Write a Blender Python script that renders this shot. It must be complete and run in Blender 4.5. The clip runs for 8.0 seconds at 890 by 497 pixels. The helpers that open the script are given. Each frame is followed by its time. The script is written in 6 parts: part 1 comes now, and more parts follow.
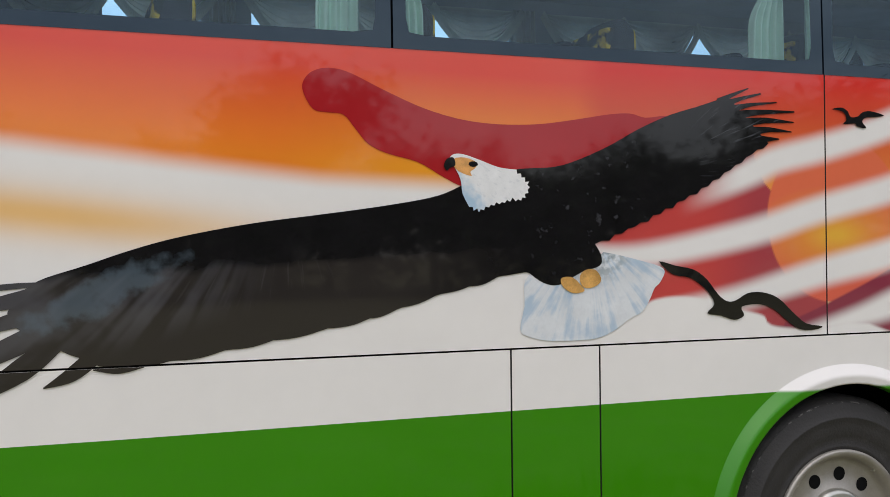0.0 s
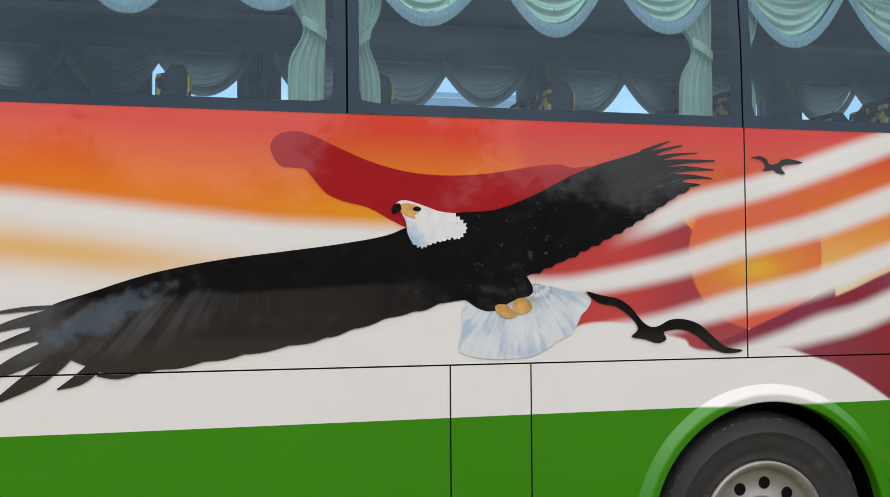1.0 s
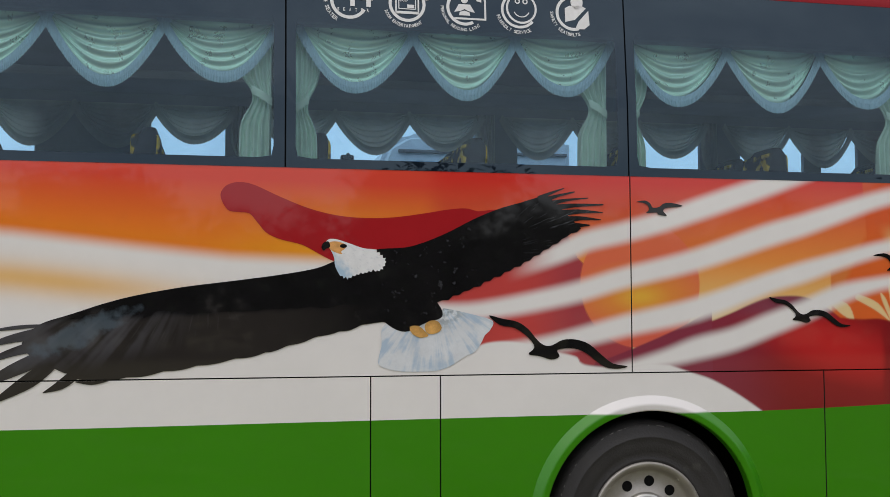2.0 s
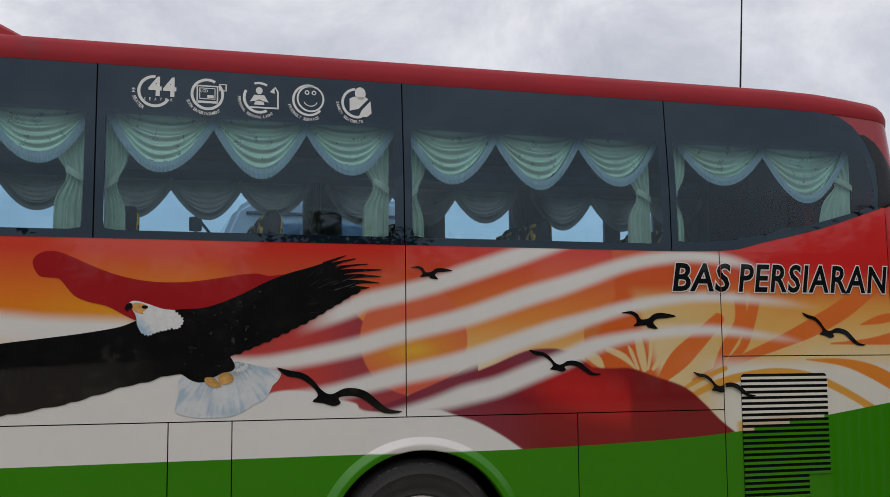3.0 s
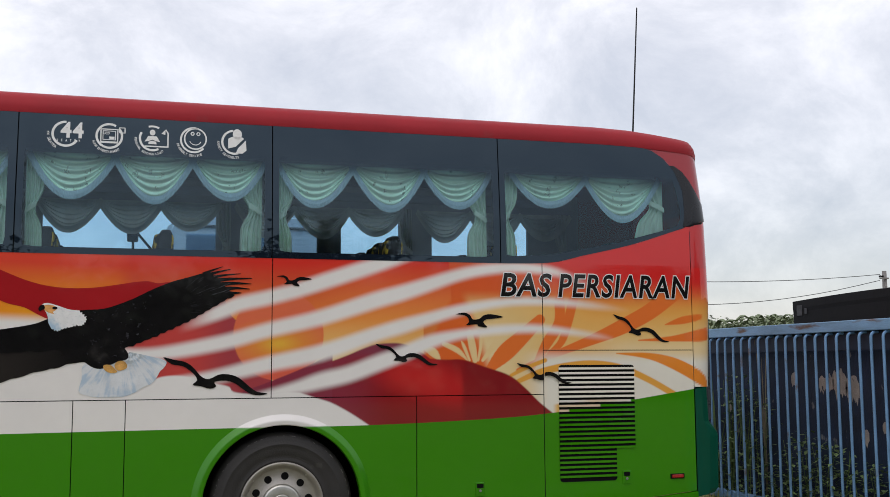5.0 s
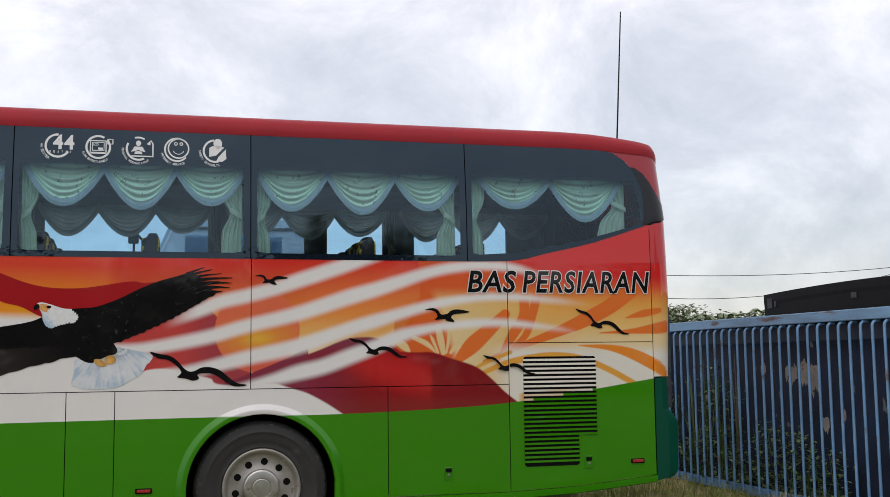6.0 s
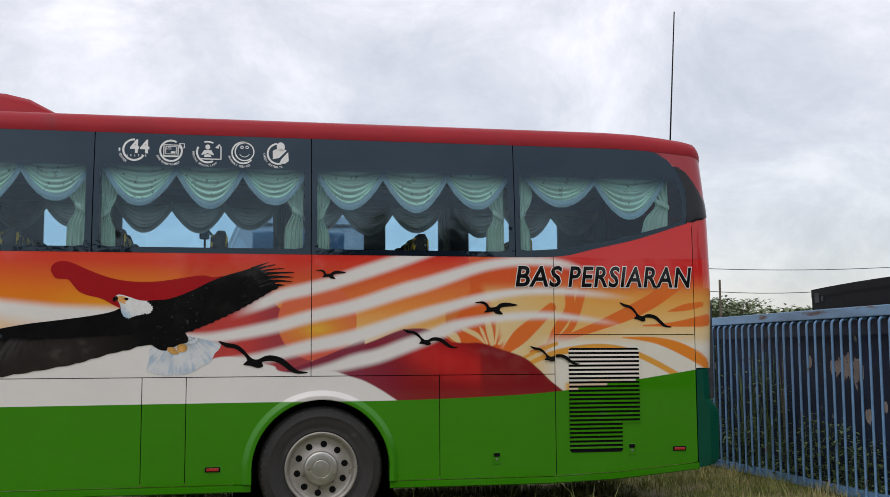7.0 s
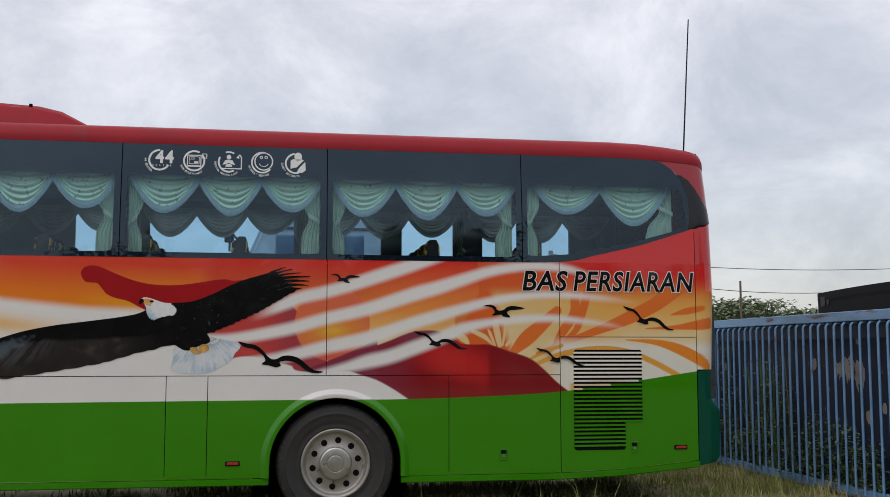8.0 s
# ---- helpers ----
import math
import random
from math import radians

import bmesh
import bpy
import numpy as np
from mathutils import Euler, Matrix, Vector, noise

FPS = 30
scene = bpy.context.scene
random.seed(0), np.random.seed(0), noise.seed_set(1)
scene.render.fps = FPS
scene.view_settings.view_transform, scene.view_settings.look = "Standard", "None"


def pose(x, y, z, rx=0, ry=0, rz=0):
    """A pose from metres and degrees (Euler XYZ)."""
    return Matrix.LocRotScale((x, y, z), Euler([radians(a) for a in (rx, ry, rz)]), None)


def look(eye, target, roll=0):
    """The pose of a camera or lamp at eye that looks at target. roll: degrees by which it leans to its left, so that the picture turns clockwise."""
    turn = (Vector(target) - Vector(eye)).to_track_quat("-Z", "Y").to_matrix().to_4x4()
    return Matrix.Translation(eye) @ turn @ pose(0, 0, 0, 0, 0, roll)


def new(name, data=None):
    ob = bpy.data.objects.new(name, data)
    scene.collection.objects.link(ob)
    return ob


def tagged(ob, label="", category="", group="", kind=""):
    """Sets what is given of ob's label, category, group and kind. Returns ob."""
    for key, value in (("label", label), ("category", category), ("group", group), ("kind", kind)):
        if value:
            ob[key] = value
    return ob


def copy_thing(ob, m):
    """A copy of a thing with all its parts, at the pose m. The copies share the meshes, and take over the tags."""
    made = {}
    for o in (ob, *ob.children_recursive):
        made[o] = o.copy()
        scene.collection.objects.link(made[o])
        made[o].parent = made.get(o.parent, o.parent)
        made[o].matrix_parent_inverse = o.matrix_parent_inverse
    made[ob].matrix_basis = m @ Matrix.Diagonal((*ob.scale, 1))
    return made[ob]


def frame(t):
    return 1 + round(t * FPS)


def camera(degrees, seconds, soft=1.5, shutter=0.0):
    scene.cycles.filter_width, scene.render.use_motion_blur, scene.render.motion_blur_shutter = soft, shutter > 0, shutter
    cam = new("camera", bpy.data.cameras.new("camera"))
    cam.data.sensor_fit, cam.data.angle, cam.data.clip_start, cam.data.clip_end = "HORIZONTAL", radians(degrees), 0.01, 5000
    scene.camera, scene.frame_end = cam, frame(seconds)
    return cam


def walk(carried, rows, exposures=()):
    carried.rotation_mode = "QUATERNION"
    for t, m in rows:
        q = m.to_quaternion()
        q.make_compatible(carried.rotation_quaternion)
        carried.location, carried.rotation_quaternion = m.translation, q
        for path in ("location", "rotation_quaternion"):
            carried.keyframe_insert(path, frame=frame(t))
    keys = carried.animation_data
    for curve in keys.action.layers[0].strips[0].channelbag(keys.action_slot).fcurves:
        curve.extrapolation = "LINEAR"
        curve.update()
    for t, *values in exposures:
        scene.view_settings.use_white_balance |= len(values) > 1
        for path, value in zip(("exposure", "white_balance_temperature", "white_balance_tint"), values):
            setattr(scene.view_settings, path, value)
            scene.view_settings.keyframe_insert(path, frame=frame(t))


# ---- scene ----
cam = camera(45.0, 8.0, soft=0.75)
PATH = [
    (0, (-2.923, -3.424, 1.589), (-2.208, -1.556, 1.6), -0.6),
    (0.5, (-2.658, -3.846, 1.555), (-2.088, -1.931, 1.629), -0.3),
    (1, (-2.519, -4.29, 1.566), (-2.01, -2.358, 1.643), -0.4),
    (1.2, (-2.491, -4.495, 1.568), (-2.009, -2.555, 1.641), -0.3),
    (2.3, (-1.948, -5.595, 1.556), (-1.539, -3.644, 1.716), -0.2),
    (2.5, (-1.85, -5.804, 1.558), (-1.418, -3.86, 1.742), -0.3),
    (3, (-1.596, -6.25, 1.576), (-1.033, -4.342, 1.787), -0.5),
    (3.5, (-1.432, -6.683, 1.585), (-0.864, -4.779, 1.817), -0.4),
    (4, (-1.271, -7.159, 1.561), (-0.704, -5.259, 1.821), -0.5),
    (4.5, (-1.097, -7.56, 1.497), (-0.533, -5.659, 1.758), -0.3),
    (5, (-0.989, -7.959, 1.496), (-0.433, -6.05, 1.71), -0.3),
    (5.2, (-0.953, -8.12, 1.495), (-0.395, -6.212, 1.713), -0.4),
    (6.3, (-0.645, -8.763, 1.454), (-0.165, -6.832, 1.651), -0.7),
    (6.5, (-0.656, -8.868, 1.463), (-0.196, -6.931, 1.653), -0.6),
    (7, (-0.643, -9.134, 1.434), (-0.259, -7.181, 1.63), -0.3),
    (7.5, (-0.571, -9.367, 1.456), (-0.245, -7.403, 1.649), -0.1),
    (8, (-0.523, -9.585, 1.462), (-0.198, -7.621, 1.654), -0.0),
]
EXPOSURES = [(t, stops, kelvin, 13) for t, stops, kelvin in ((0.0, 0.32, 6450), (0.5, 0.52, 6500), (1.0, 0.53, 6500), (2.5, -0.21, 6500), (3.0, -0.38, 6550), (3.5, -0.45, 6600), (4.0, -0.59, 6600), (4.5, -0.48, 6600), (5.0, 0.02, 6500), (6.5, 0.02, 6500), (7.0, -0.04, 6500), (8.0, -0.21, 6450))]
walk(cam, [(t, look(eye, target, roll)) for t, eye, target, roll in PATH], EXPOSURES)


# ---- world, sun, exposure ----
world = bpy.data.worlds.new("overcast_sky")
world.use_nodes = True
scene.world = world
wn, wl = world.node_tree.nodes, world.node_tree.links
wn.clear()
w_out = wn.new("ShaderNodeOutputWorld")
w_add = wn.new("ShaderNodeAddShader")
w_sky_bg, w_cloud_bg = wn.new("ShaderNodeBackground"), wn.new("ShaderNodeBackground")
w_sky = wn.new("ShaderNodeTexSky")
w_sky.sky_type = "NISHITA"
w_sky.sun_disc = False
w_sky.sun_elevation, w_sky.sun_rotation = radians(58), radians(200)
w_sky_bg.inputs["Strength"].default_value = 0.05
w_sep, w_low, w_dim = wn.new("ShaderNodeSeparateXYZ"), wn.new("ShaderNodeMapRange"), wn.new("ShaderNodeMix")
w_low.interpolation_type = "SMOOTHSTEP"
w_low.inputs["From Min"].default_value, w_low.inputs["From Max"].default_value = 0.0, 0.42
w_low.inputs["To Min"].default_value, w_low.inputs["To Max"].default_value = 0.62, 1.13
w_dim.data_type, w_dim.blend_type = "RGBA", "MULTIPLY"
w_dim.inputs["Factor"].default_value = 1.0
w_map_scale = (1.0, 1.0, 1.5)
w_co = wn.new("ShaderNodeTexCoord")
w_map = wn.new("ShaderNodeMapping")
w_map.inputs["Scale"].default_value = w_map_scale
w_noise = wn.new("ShaderNodeTexNoise")
w_noise.inputs["Scale"].default_value, w_noise.inputs["Detail"].default_value = 5.6, 13
w_noise.inputs["Roughness"].default_value, w_noise.inputs["Distortion"].default_value = 0.64, 0.35
w_ramp = wn.new("ShaderNodeValToRGB")
w_ramp.color_ramp.elements[0].position, w_ramp.color_ramp.elements[0].color = 0.34, (0.62, 0.625, 0.64, 1)
w_ramp.color_ramp.elements[1].position, w_ramp.color_ramp.elements[1].color = 0.66, (1.04, 1.02, 1.0, 1)
w_mid = w_ramp.color_ramp.elements.new(0.47)
w_mid.color = (0.76, 0.755, 0.755, 1)
w_cloud_bg.inputs["Strength"].default_value = 0.89
wl.new(w_co.outputs["Generated"], w_map.inputs["Vector"])
wl.new(w_map.outputs["Vector"], w_noise.inputs["Vector"])
wl.new(w_noise.outputs["Fac"], w_ramp.inputs["Fac"])
wl.new(w_co.outputs["Generated"], w_sep.inputs["Vector"])
wl.new(w_sep.outputs["Z"], w_low.inputs["Value"])
wl.new(w_ramp.outputs["Color"], w_dim.inputs["A"])
wl.new(w_low.outputs["Result"], w_dim.inputs["B"])
wl.new(w_dim.outputs["Result"], w_cloud_bg.inputs["Color"])
wl.new(w_sky.outputs["Color"], w_sky_bg.inputs["Color"])
wl.new(w_sky_bg.outputs["Background"], w_add.inputs[0])
wl.new(w_cloud_bg.outputs["Background"], w_add.inputs[1])
wl.new(w_add.outputs["Shader"], w_out.inputs["Surface"])

sun_data = bpy.data.lights.new("sun", "SUN")
sun_data.energy, sun_data.angle, sun_data.color = 0.5, radians(45), (1.0, 0.96, 0.9)
sun = new("sun", sun_data)
sun.matrix_world = look((-9, -14, 26), (0, 0, 0))


# ---- mesh helpers ----
def mesh_from(name, verts, faces, smooth=False):
    me = bpy.data.meshes.new(name)
    me.from_pydata([tuple(v) for v in verts], [], [tuple(f) for f in faces])
    me.update()
    if smooth:
        me.shade_smooth()
    return me


def part(name, geo, material, parent, label="", smooth=False):
    """One mesh object under a thing or a part."""
    if isinstance(geo, bmesh.types.BMesh):
        me = bpy.data.meshes.new(name)
        geo.to_mesh(me)
        geo.free()
        if smooth:
            me.shade_smooth()
    else:
        me = geo
    if material is not None and not me.materials:
        me.materials.append(material)
    ob = new(name, me)
    if parent is not None:
        ob.parent = parent
        if parent.type == "EMPTY":
            ob.matrix_parent_inverse = Matrix.Translation(parent.location).inverted()
    if label:
        tagged(ob, label)
    return ob


def thing(name, label, category, place=(0, 0, 0), group="", kind=""):
    ob = new(name)
    ob.empty_display_size = 0.1
    ob.location = place
    return tagged(ob, label, category, group, kind)


def add_box(bm, lo, hi, bevel=0.0, turn=None):
    made = bmesh.ops.create_cube(bm, size=1.0)["verts"]
    c = [(a + b) / 2 for a, b in zip(lo, hi)]
    s = [b - a for a, b in zip(lo, hi)]
    m = Matrix.Translation(c) @ (turn or Matrix.Identity(4)) @ Matrix.Diagonal((*s, 1))
    bmesh.ops.transform(bm, matrix=m, verts=made)
    if bevel:
        edges = list({e for v in made for e in v.link_edges})
        bmesh.ops.bevel(bm, geom=edges, offset=bevel, segments=2, affect="EDGES", profile=0.6)
    return bm


def box(lo, hi, bevel=0.0):
    return add_box(bmesh.new(), lo, hi, bevel)


def rod(a, b, r0, r1=None, sides=8, bm=None):
    bm = bm or bmesh.new()
    a, b = Vector(a), Vector(b)
    turn = (b - a).to_track_quat("Z", "Y").to_matrix().to_4x4()
    m = Matrix.Translation((a + b) / 2) @ turn
    bmesh.ops.create_cone(bm, cap_ends=True, segments=sides, radius1=r0, radius2=r0 if r1 is None else r1,
                          depth=(b - a).length, matrix=m)
    return bm


def lathe(profile, centre, sides=64):
    """A profile of (radius, y) turned round the y axis through centre."""
    verts, faces = [], []
    n = len(profile)
    for i in range(sides):
        a = 2 * math.pi * i / sides
        for r, y in profile:
            verts.append((centre[0] + r * math.cos(a), centre[1] + y, centre[2] + r * math.sin(a)))
    for i in range(sides):
        j = (i + 1) % sides
        for k in range(n - 1):
            faces.append((i * n + k, i * n + k + 1, j * n + k + 1, j * n + k))
    return mesh_from("lathe", verts, faces, True)


def spline(points, steps=4, closed=False):
    """Smooth curve through control points."""
    p = np.array(points, float)
    n = len(p)
    out = []
    for i in range(n if closed else n - 1):
        if closed:
            a, b, c, d = p[(i - 1) % n], p[i], p[(i + 1) % n], p[(i + 2) % n]
        else:
            a, b, c, d = p[max(i - 1, 0)], p[i], p[i + 1], p[min(i + 2, n - 1)]
        for k in range(steps):
            t = k / steps
            out.append(0.5 * (2 * b + (c - a) * t + (2 * a - 5 * b + 4 * c - d) * t * t + (3 * b - a - 3 * c + d) * t ** 3))
    if not closed:
        out.append(p[-1])
    return np.array(out)


def resample(points, count):
    p = np.array(points, float)
    d = np.concatenate([[0], np.cumsum(np.linalg.norm(np.diff(p, axis=0), axis=1))])
    t = np.linspace(0, d[-1], count)
    return np.stack([np.interp(t, d, p[:, k]) for k in range(p.shape[1])], 1)


def sm(a, b, x):
    t = np.clip((x - a) / (b - a), 0, 1)
    return t * t * (3 - 2 * t)


# ---- materials ----
def mat(name, colour, rough=0.6, metal=0.0, vary=0.12, scale=6.0, bump=0.0, bump_scale=60.0, coat=0.0, spec=0.5, attribute="", stain=None, stretch=(1, 1, 1)):
    """A procedural surface: base colour varied at two scales, worn roughness, fine relief."""
    m = bpy.data.materials.new(name)
    m.use_nodes = True
    n, l = m.node_tree.nodes, m.node_tree.links
    b = n["Principled BSDF"]
    co = n.new("ShaderNodeTexCoord")
    mp = n.new("ShaderNodeMapping")
    mp.inputs["Scale"].default_value = stretch
    l.new(co.outputs["Object"], mp.inputs["Vector"])
    big, fine = n.new("ShaderNodeTexNoise"), n.new("ShaderNodeTexNoise")
    for node, s, d in ((big, scale, 6), (fine, scale * 9, 4)):
        node.inputs["Scale"].default_value, node.inputs["Detail"].default_value = s, d
        l.new(mp.outputs["Vector"], node.inputs["Vector"])
    mixed = n.new("ShaderNodeMath")
    mixed.operation = "MULTIPLY_ADD"
    mixed.inputs[1].default_value = 0.35
    l.new(fine.outputs["Fac"], mixed.inputs[0])
    l.new(big.outputs["Fac"], mixed.inputs[2])
    span = n.new("ShaderNodeMapRange")
    span.inputs["From Min"].default_value, span.inputs["From Max"].default_value = 0.4, 0.95
    span.inputs["To Min"].default_value, span.inputs["To Max"].default_value = 1 - vary, 1 + vary
    l.new(mixed.outputs[0], span.inputs["Value"])
    mul = n.new("ShaderNodeMix")
    mul.data_type, mul.blend_type = "RGBA", "MULTIPLY"
    mul.inputs["Factor"].default_value = 1
    if attribute:
        at = n.new("ShaderNodeAttribute")
        at.attribute_name = attribute
        l.new(at.outputs["Color"], mul.inputs["A"])
    elif stain:
        mx = n.new("ShaderNodeMix")
        mx.data_type = "RGBA"
        mx.inputs["A"].default_value, mx.inputs["B"].default_value = (*colour, 1), (*stain[0], 1)
        sp = n.new("ShaderNodeTexNoise")
        sp.inputs["Scale"].default_value, sp.inputs["Detail"].default_value = stain[1], 8
        l.new(mp.outputs["Vector"], sp.inputs["Vector"])
        rg = n.new("ShaderNodeMapRange")
        rg.inputs["From Min"].default_value, rg.inputs["From Max"].default_value = stain[2], stain[2] + 0.06
        l.new(sp.outputs["Fac"], rg.inputs["Value"])
        l.new(rg.outputs["Result"], mx.inputs["Factor"])
        l.new(mx.outputs["Result"], mul.inputs["A"])
    else:
        mul.inputs["A"].default_value = (*colour, 1)
    l.new(span.outputs["Result"], mul.inputs["B"])
    l.new(mul.outputs["Result"], b.inputs["Base Color"])
    rr = n.new("ShaderNodeMapRange")
    rr.inputs["From Min"].default_value, rr.inputs["From Max"].default_value = 0.3, 0.9
    rr.inputs["To Min"].default_value, rr.inputs["To Max"].default_value = max(rough - 0.06, 0.02), min(rough + 0.1, 1)
    l.new(mixed.outputs[0], rr.inputs["Value"])
    l.new(rr.outputs["Result"], b.inputs["Roughness"])
    b.inputs["Metallic"].default_value = metal
    b.inputs["Specular IOR Level"].default_value = spec
    b.inputs["Coat Weight"].default_value = coat
    b.inputs["Coat Roughness"].default_value = 0.035
    if bump:
        bn = n.new("ShaderNodeTexNoise")
        bn.inputs["Scale"].default_value, bn.inputs["Detail"].default_value = bump_scale, 5
        l.new(mp.outputs["Vector"], bn.inputs["Vector"])
        bp = n.new("ShaderNodeBump")
        bp.inputs["Strength"].default_value, bp.inputs["Distance"].default_value = bump, 0.01
        l.new(bn.outputs["Fac"], bp.inputs["Height"])
        l.new(bp.outputs["Normal"], b.inputs["Normal"])
    return m


def glass(name, tint, gloss=1.0, frit=None):
    """Tinted sheet glass; frit: heights between which the printed black dots thicken."""
    m = bpy.data.materials.new(name)
    m.use_nodes = True
    n, l = m.node_tree.nodes, m.node_tree.links
    n.clear()
    out, mix = n.new("ShaderNodeOutputMaterial"), n.new("ShaderNodeMixShader")
    tr, gl, fr = n.new("ShaderNodeBsdfTransparent"), n.new("ShaderNodeBsdfGlossy"), n.new("ShaderNodeFresnel")
    tr.inputs["Color"].default_value = (*tint, 1)
    gl.inputs["Roughness"].default_value = 0.015
    gl.inputs["Color"].default_value = (0.66 * gloss, 0.87 * gloss, gloss, 1)
    fr.inputs["IOR"].default_value = 1.58
    l.new(fr.outputs["Fac"], mix.inputs["Fac"])
    l.new(gl.outputs["BSDF"], mix.inputs[2])
    if frit:
        co, sep = n.new("ShaderNodeNewGeometry"), n.new("ShaderNodeSeparateXYZ")
        l.new(co.outputs["Position"], sep.inputs["Vector"])
        rg = n.new("ShaderNodeMapRange")
        rg.interpolation_type = "SMOOTHSTEP"
        rg.inputs["From Min"].default_value, rg.inputs["From Max"].default_value = frit
        l.new(sep.outputs["Z"], rg.inputs["Value"])
        dots, both = n.new("ShaderNodeBsdfDiffuse"), n.new("ShaderNodeMixShader")
        dots.inputs["Color"].default_value = (0.007, 0.012, 0.021, 1)
        l.new(rg.outputs["Result"], both.inputs["Fac"])
        l.new(tr.outputs["BSDF"], both.inputs[1])
        l.new(dots.outputs["BSDF"], both.inputs[2])
        l.new(both.outputs["Shader"], mix.inputs[1])
    else:
        l.new(tr.outputs["BSDF"], mix.inputs[1])
    l.new(mix.outputs["Shader"], out.inputs["Surface"])
    return m


M_MURAL = mat("mural_paint", (0.7, 0.7, 0.7), 0.30, vary=0.04, scale=1.3, attribute="mural", coat=0.9, spec=0.04)
M_LIP = mat("arch_lip_paint", (0.7, 0.7, 0.7), 0.30, vary=0.04, scale=1.3, attribute="mural", coat=0.8, spec=0.04)
M_LIP.node_tree.nodes["Principled BSDF"].inputs["Coat Roughness"].default_value = 0.28
M_RED = mat("roof_red_paint", (0.33, 0.020, 0.028), 0.45, vary=0.12, scale=2.0, coat=0.0, spec=0.16, stain=((0.27, 0.034, 0.040), 2.2, 0.62))
M_GREEN = mat("green_paint", (0.031, 0.222, 0.001), 0.34, vary=0.06, scale=1.6, coat=0.9, spec=0.04)
M_TEAL = mat("bumper_green", (0.002, 0.070, 0.040), 0.40, vary=0.1, scale=2.5, coat=0.2, spec=0.1)
M_GAP = mat("gap_black", (0.006, 0.006, 0.006), 0.85, spec=0.08)
M_FRIT = glass("black_glass_border", (0.5, 0.5, 0.5), 1.0, (-2.0, -1.0))
M_BLACK = mat("black_print", (0.007, 0.0065, 0.007), 0.40, vary=0.25, scale=4.0, coat=0.9, spec=0.04)
M_LOBE = mat("dark_red_print", (0.38, 0.013, 0.017), 0.34, vary=0.10, scale=1.5, coat=0.9, spec=0.04)
M_WHITE = mat("white_print", (0.78, 0.77, 0.75), 0.4, vary=0.05, scale=12.0, coat=0.9, spec=0.04)
M_FOOT = mat("foot_yellow_print", (0.62, 0.34, 0.10), 0.4, vary=0.4, scale=24.0, stain=((0.36, 0.17, 0.05), 44.0, 0.64), coat=0.9, spec=0.04)
M_FACE = mat("face_yellow_print", (0.72, 0.36, 0.12), 0.4, vary=0.25, scale=40.0, coat=0.9, spec=0.04)
M_CURTAIN = mat("mint_satin", (0.70, 0.93, 0.80), 0.27, metal=0.60, vary=0.06, scale=14.0)
M_DRAPE = mat("mint_drape_cloth", (0.56, 0.74, 0.63), 0.5, metal=0.15, vary=0.10, scale=10.0)
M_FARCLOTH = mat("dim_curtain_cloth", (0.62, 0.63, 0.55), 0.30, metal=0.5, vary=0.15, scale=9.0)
M_FRINGE = mat("pale_blue_fringe", (0.42, 0.61, 0.72), 0.7, vary=0.16, scale=30.0, bump=0.35, bump_scale=170, stretch=(5, 1, 1))
M_TYRE = mat("tyre_rubber", (0.027, 0.0245, 0.0235), 0.62, vary=0.3, scale=8.0, bump=0.25, bump_scale=90, stain=((0.045, 0.042, 0.038), 7.0, 0.60))
M_SCUFF = mat("scuffed_rubber", (0.03, 0.028, 0.027), 0.8, vary=0.5, scale=14.0, bump=0.4, bump_scale=120, stain=((0.16, 0.15, 0.14), 26.0, 0.52))
M_RIM = mat("painted_silver_rim", (0.36, 0.335, 0.30), 0.38, metal=0.55, vary=0.16, scale=14.0, bump=0.08, bump_scale=60, stain=((0.17, 0.14, 0.11), 10.0, 0.61))
M_TRIM = mat("gloss_black_trim", (0.006, 0.007, 0.010), 0.25, vary=0.2, scale=6.0, spec=0.4)
M_HUB = mat("worn_bright_hub_metal", (0.50, 0.49, 0.45), 0.30, metal=0.85, vary=0.12, scale=20.0, stain=((0.30, 0.28, 0.24), 12.0, 0.60))
M_DARK = mat("dark_interior_trim", (0.07, 0.075, 0.085), 0.7, vary=0.2, scale=5.0)
M_LINING = mat("grey_lining", (0.42, 0.43, 0.45), 0.75, vary=0.15, scale=4.0)
M_SEAT = mat("dark_seat_cloth", (0.022, 0.022, 0.027), 0.85, vary=0.35, scale=18.0, bump=0.3, bump_scale=160)
M_FLORAL = mat("yellow_floral_cloth", (0.02, 0.018, 0.012), 0.8, vary=0.3, scale=20.0, stain=((0.62, 0.42, 0.04), 13.0, 0.50))
M_REDLAMP = mat("red_reflector", (0.40, 0.02, 0.015), 0.2, vary=0.2, scale=60.0, coat=0.5)
M_GREYLAMP = mat("smoked_lamp", (0.05, 0.055, 0.06), 0.25, vary=0.2, scale=12.0, coat=0.4)
M_METAL = mat("worn_steel", (0.33, 0.33, 0.32), 0.45, metal=0.8, vary=0.2, scale=20.0)
M_FENCE = mat("blue_fence_paint", (0.17, 0.34, 0.57), 0.5, vary=0.2, scale=5.0, bump=0.2, bump_scale=60, stain=((0.16, 0.11, 0.08), 3.4, 0.635))
# top rail: fence blue painted lighter for mirrored sky; rust is stain
M_RAIL = mat("sky_lit_rail_paint", (0.21, 0.39, 0.60), 0.45, vary=0.25, scale=3.0, bump=0.2, bump_scale=40, stain=((0.15, 0.085, 0.055), 2.0, 0.60), stretch=(1, 0.7, 4))
M_BOARD = mat("navy_board", (0.009, 0.020, 0.052), 0.55, vary=0.6, scale=2.6, bump=0.3, bump_scale=30, stain=((0.20, 0.20, 0.21), 6.0, 0.67), stretch=(1, 1.4, 1))
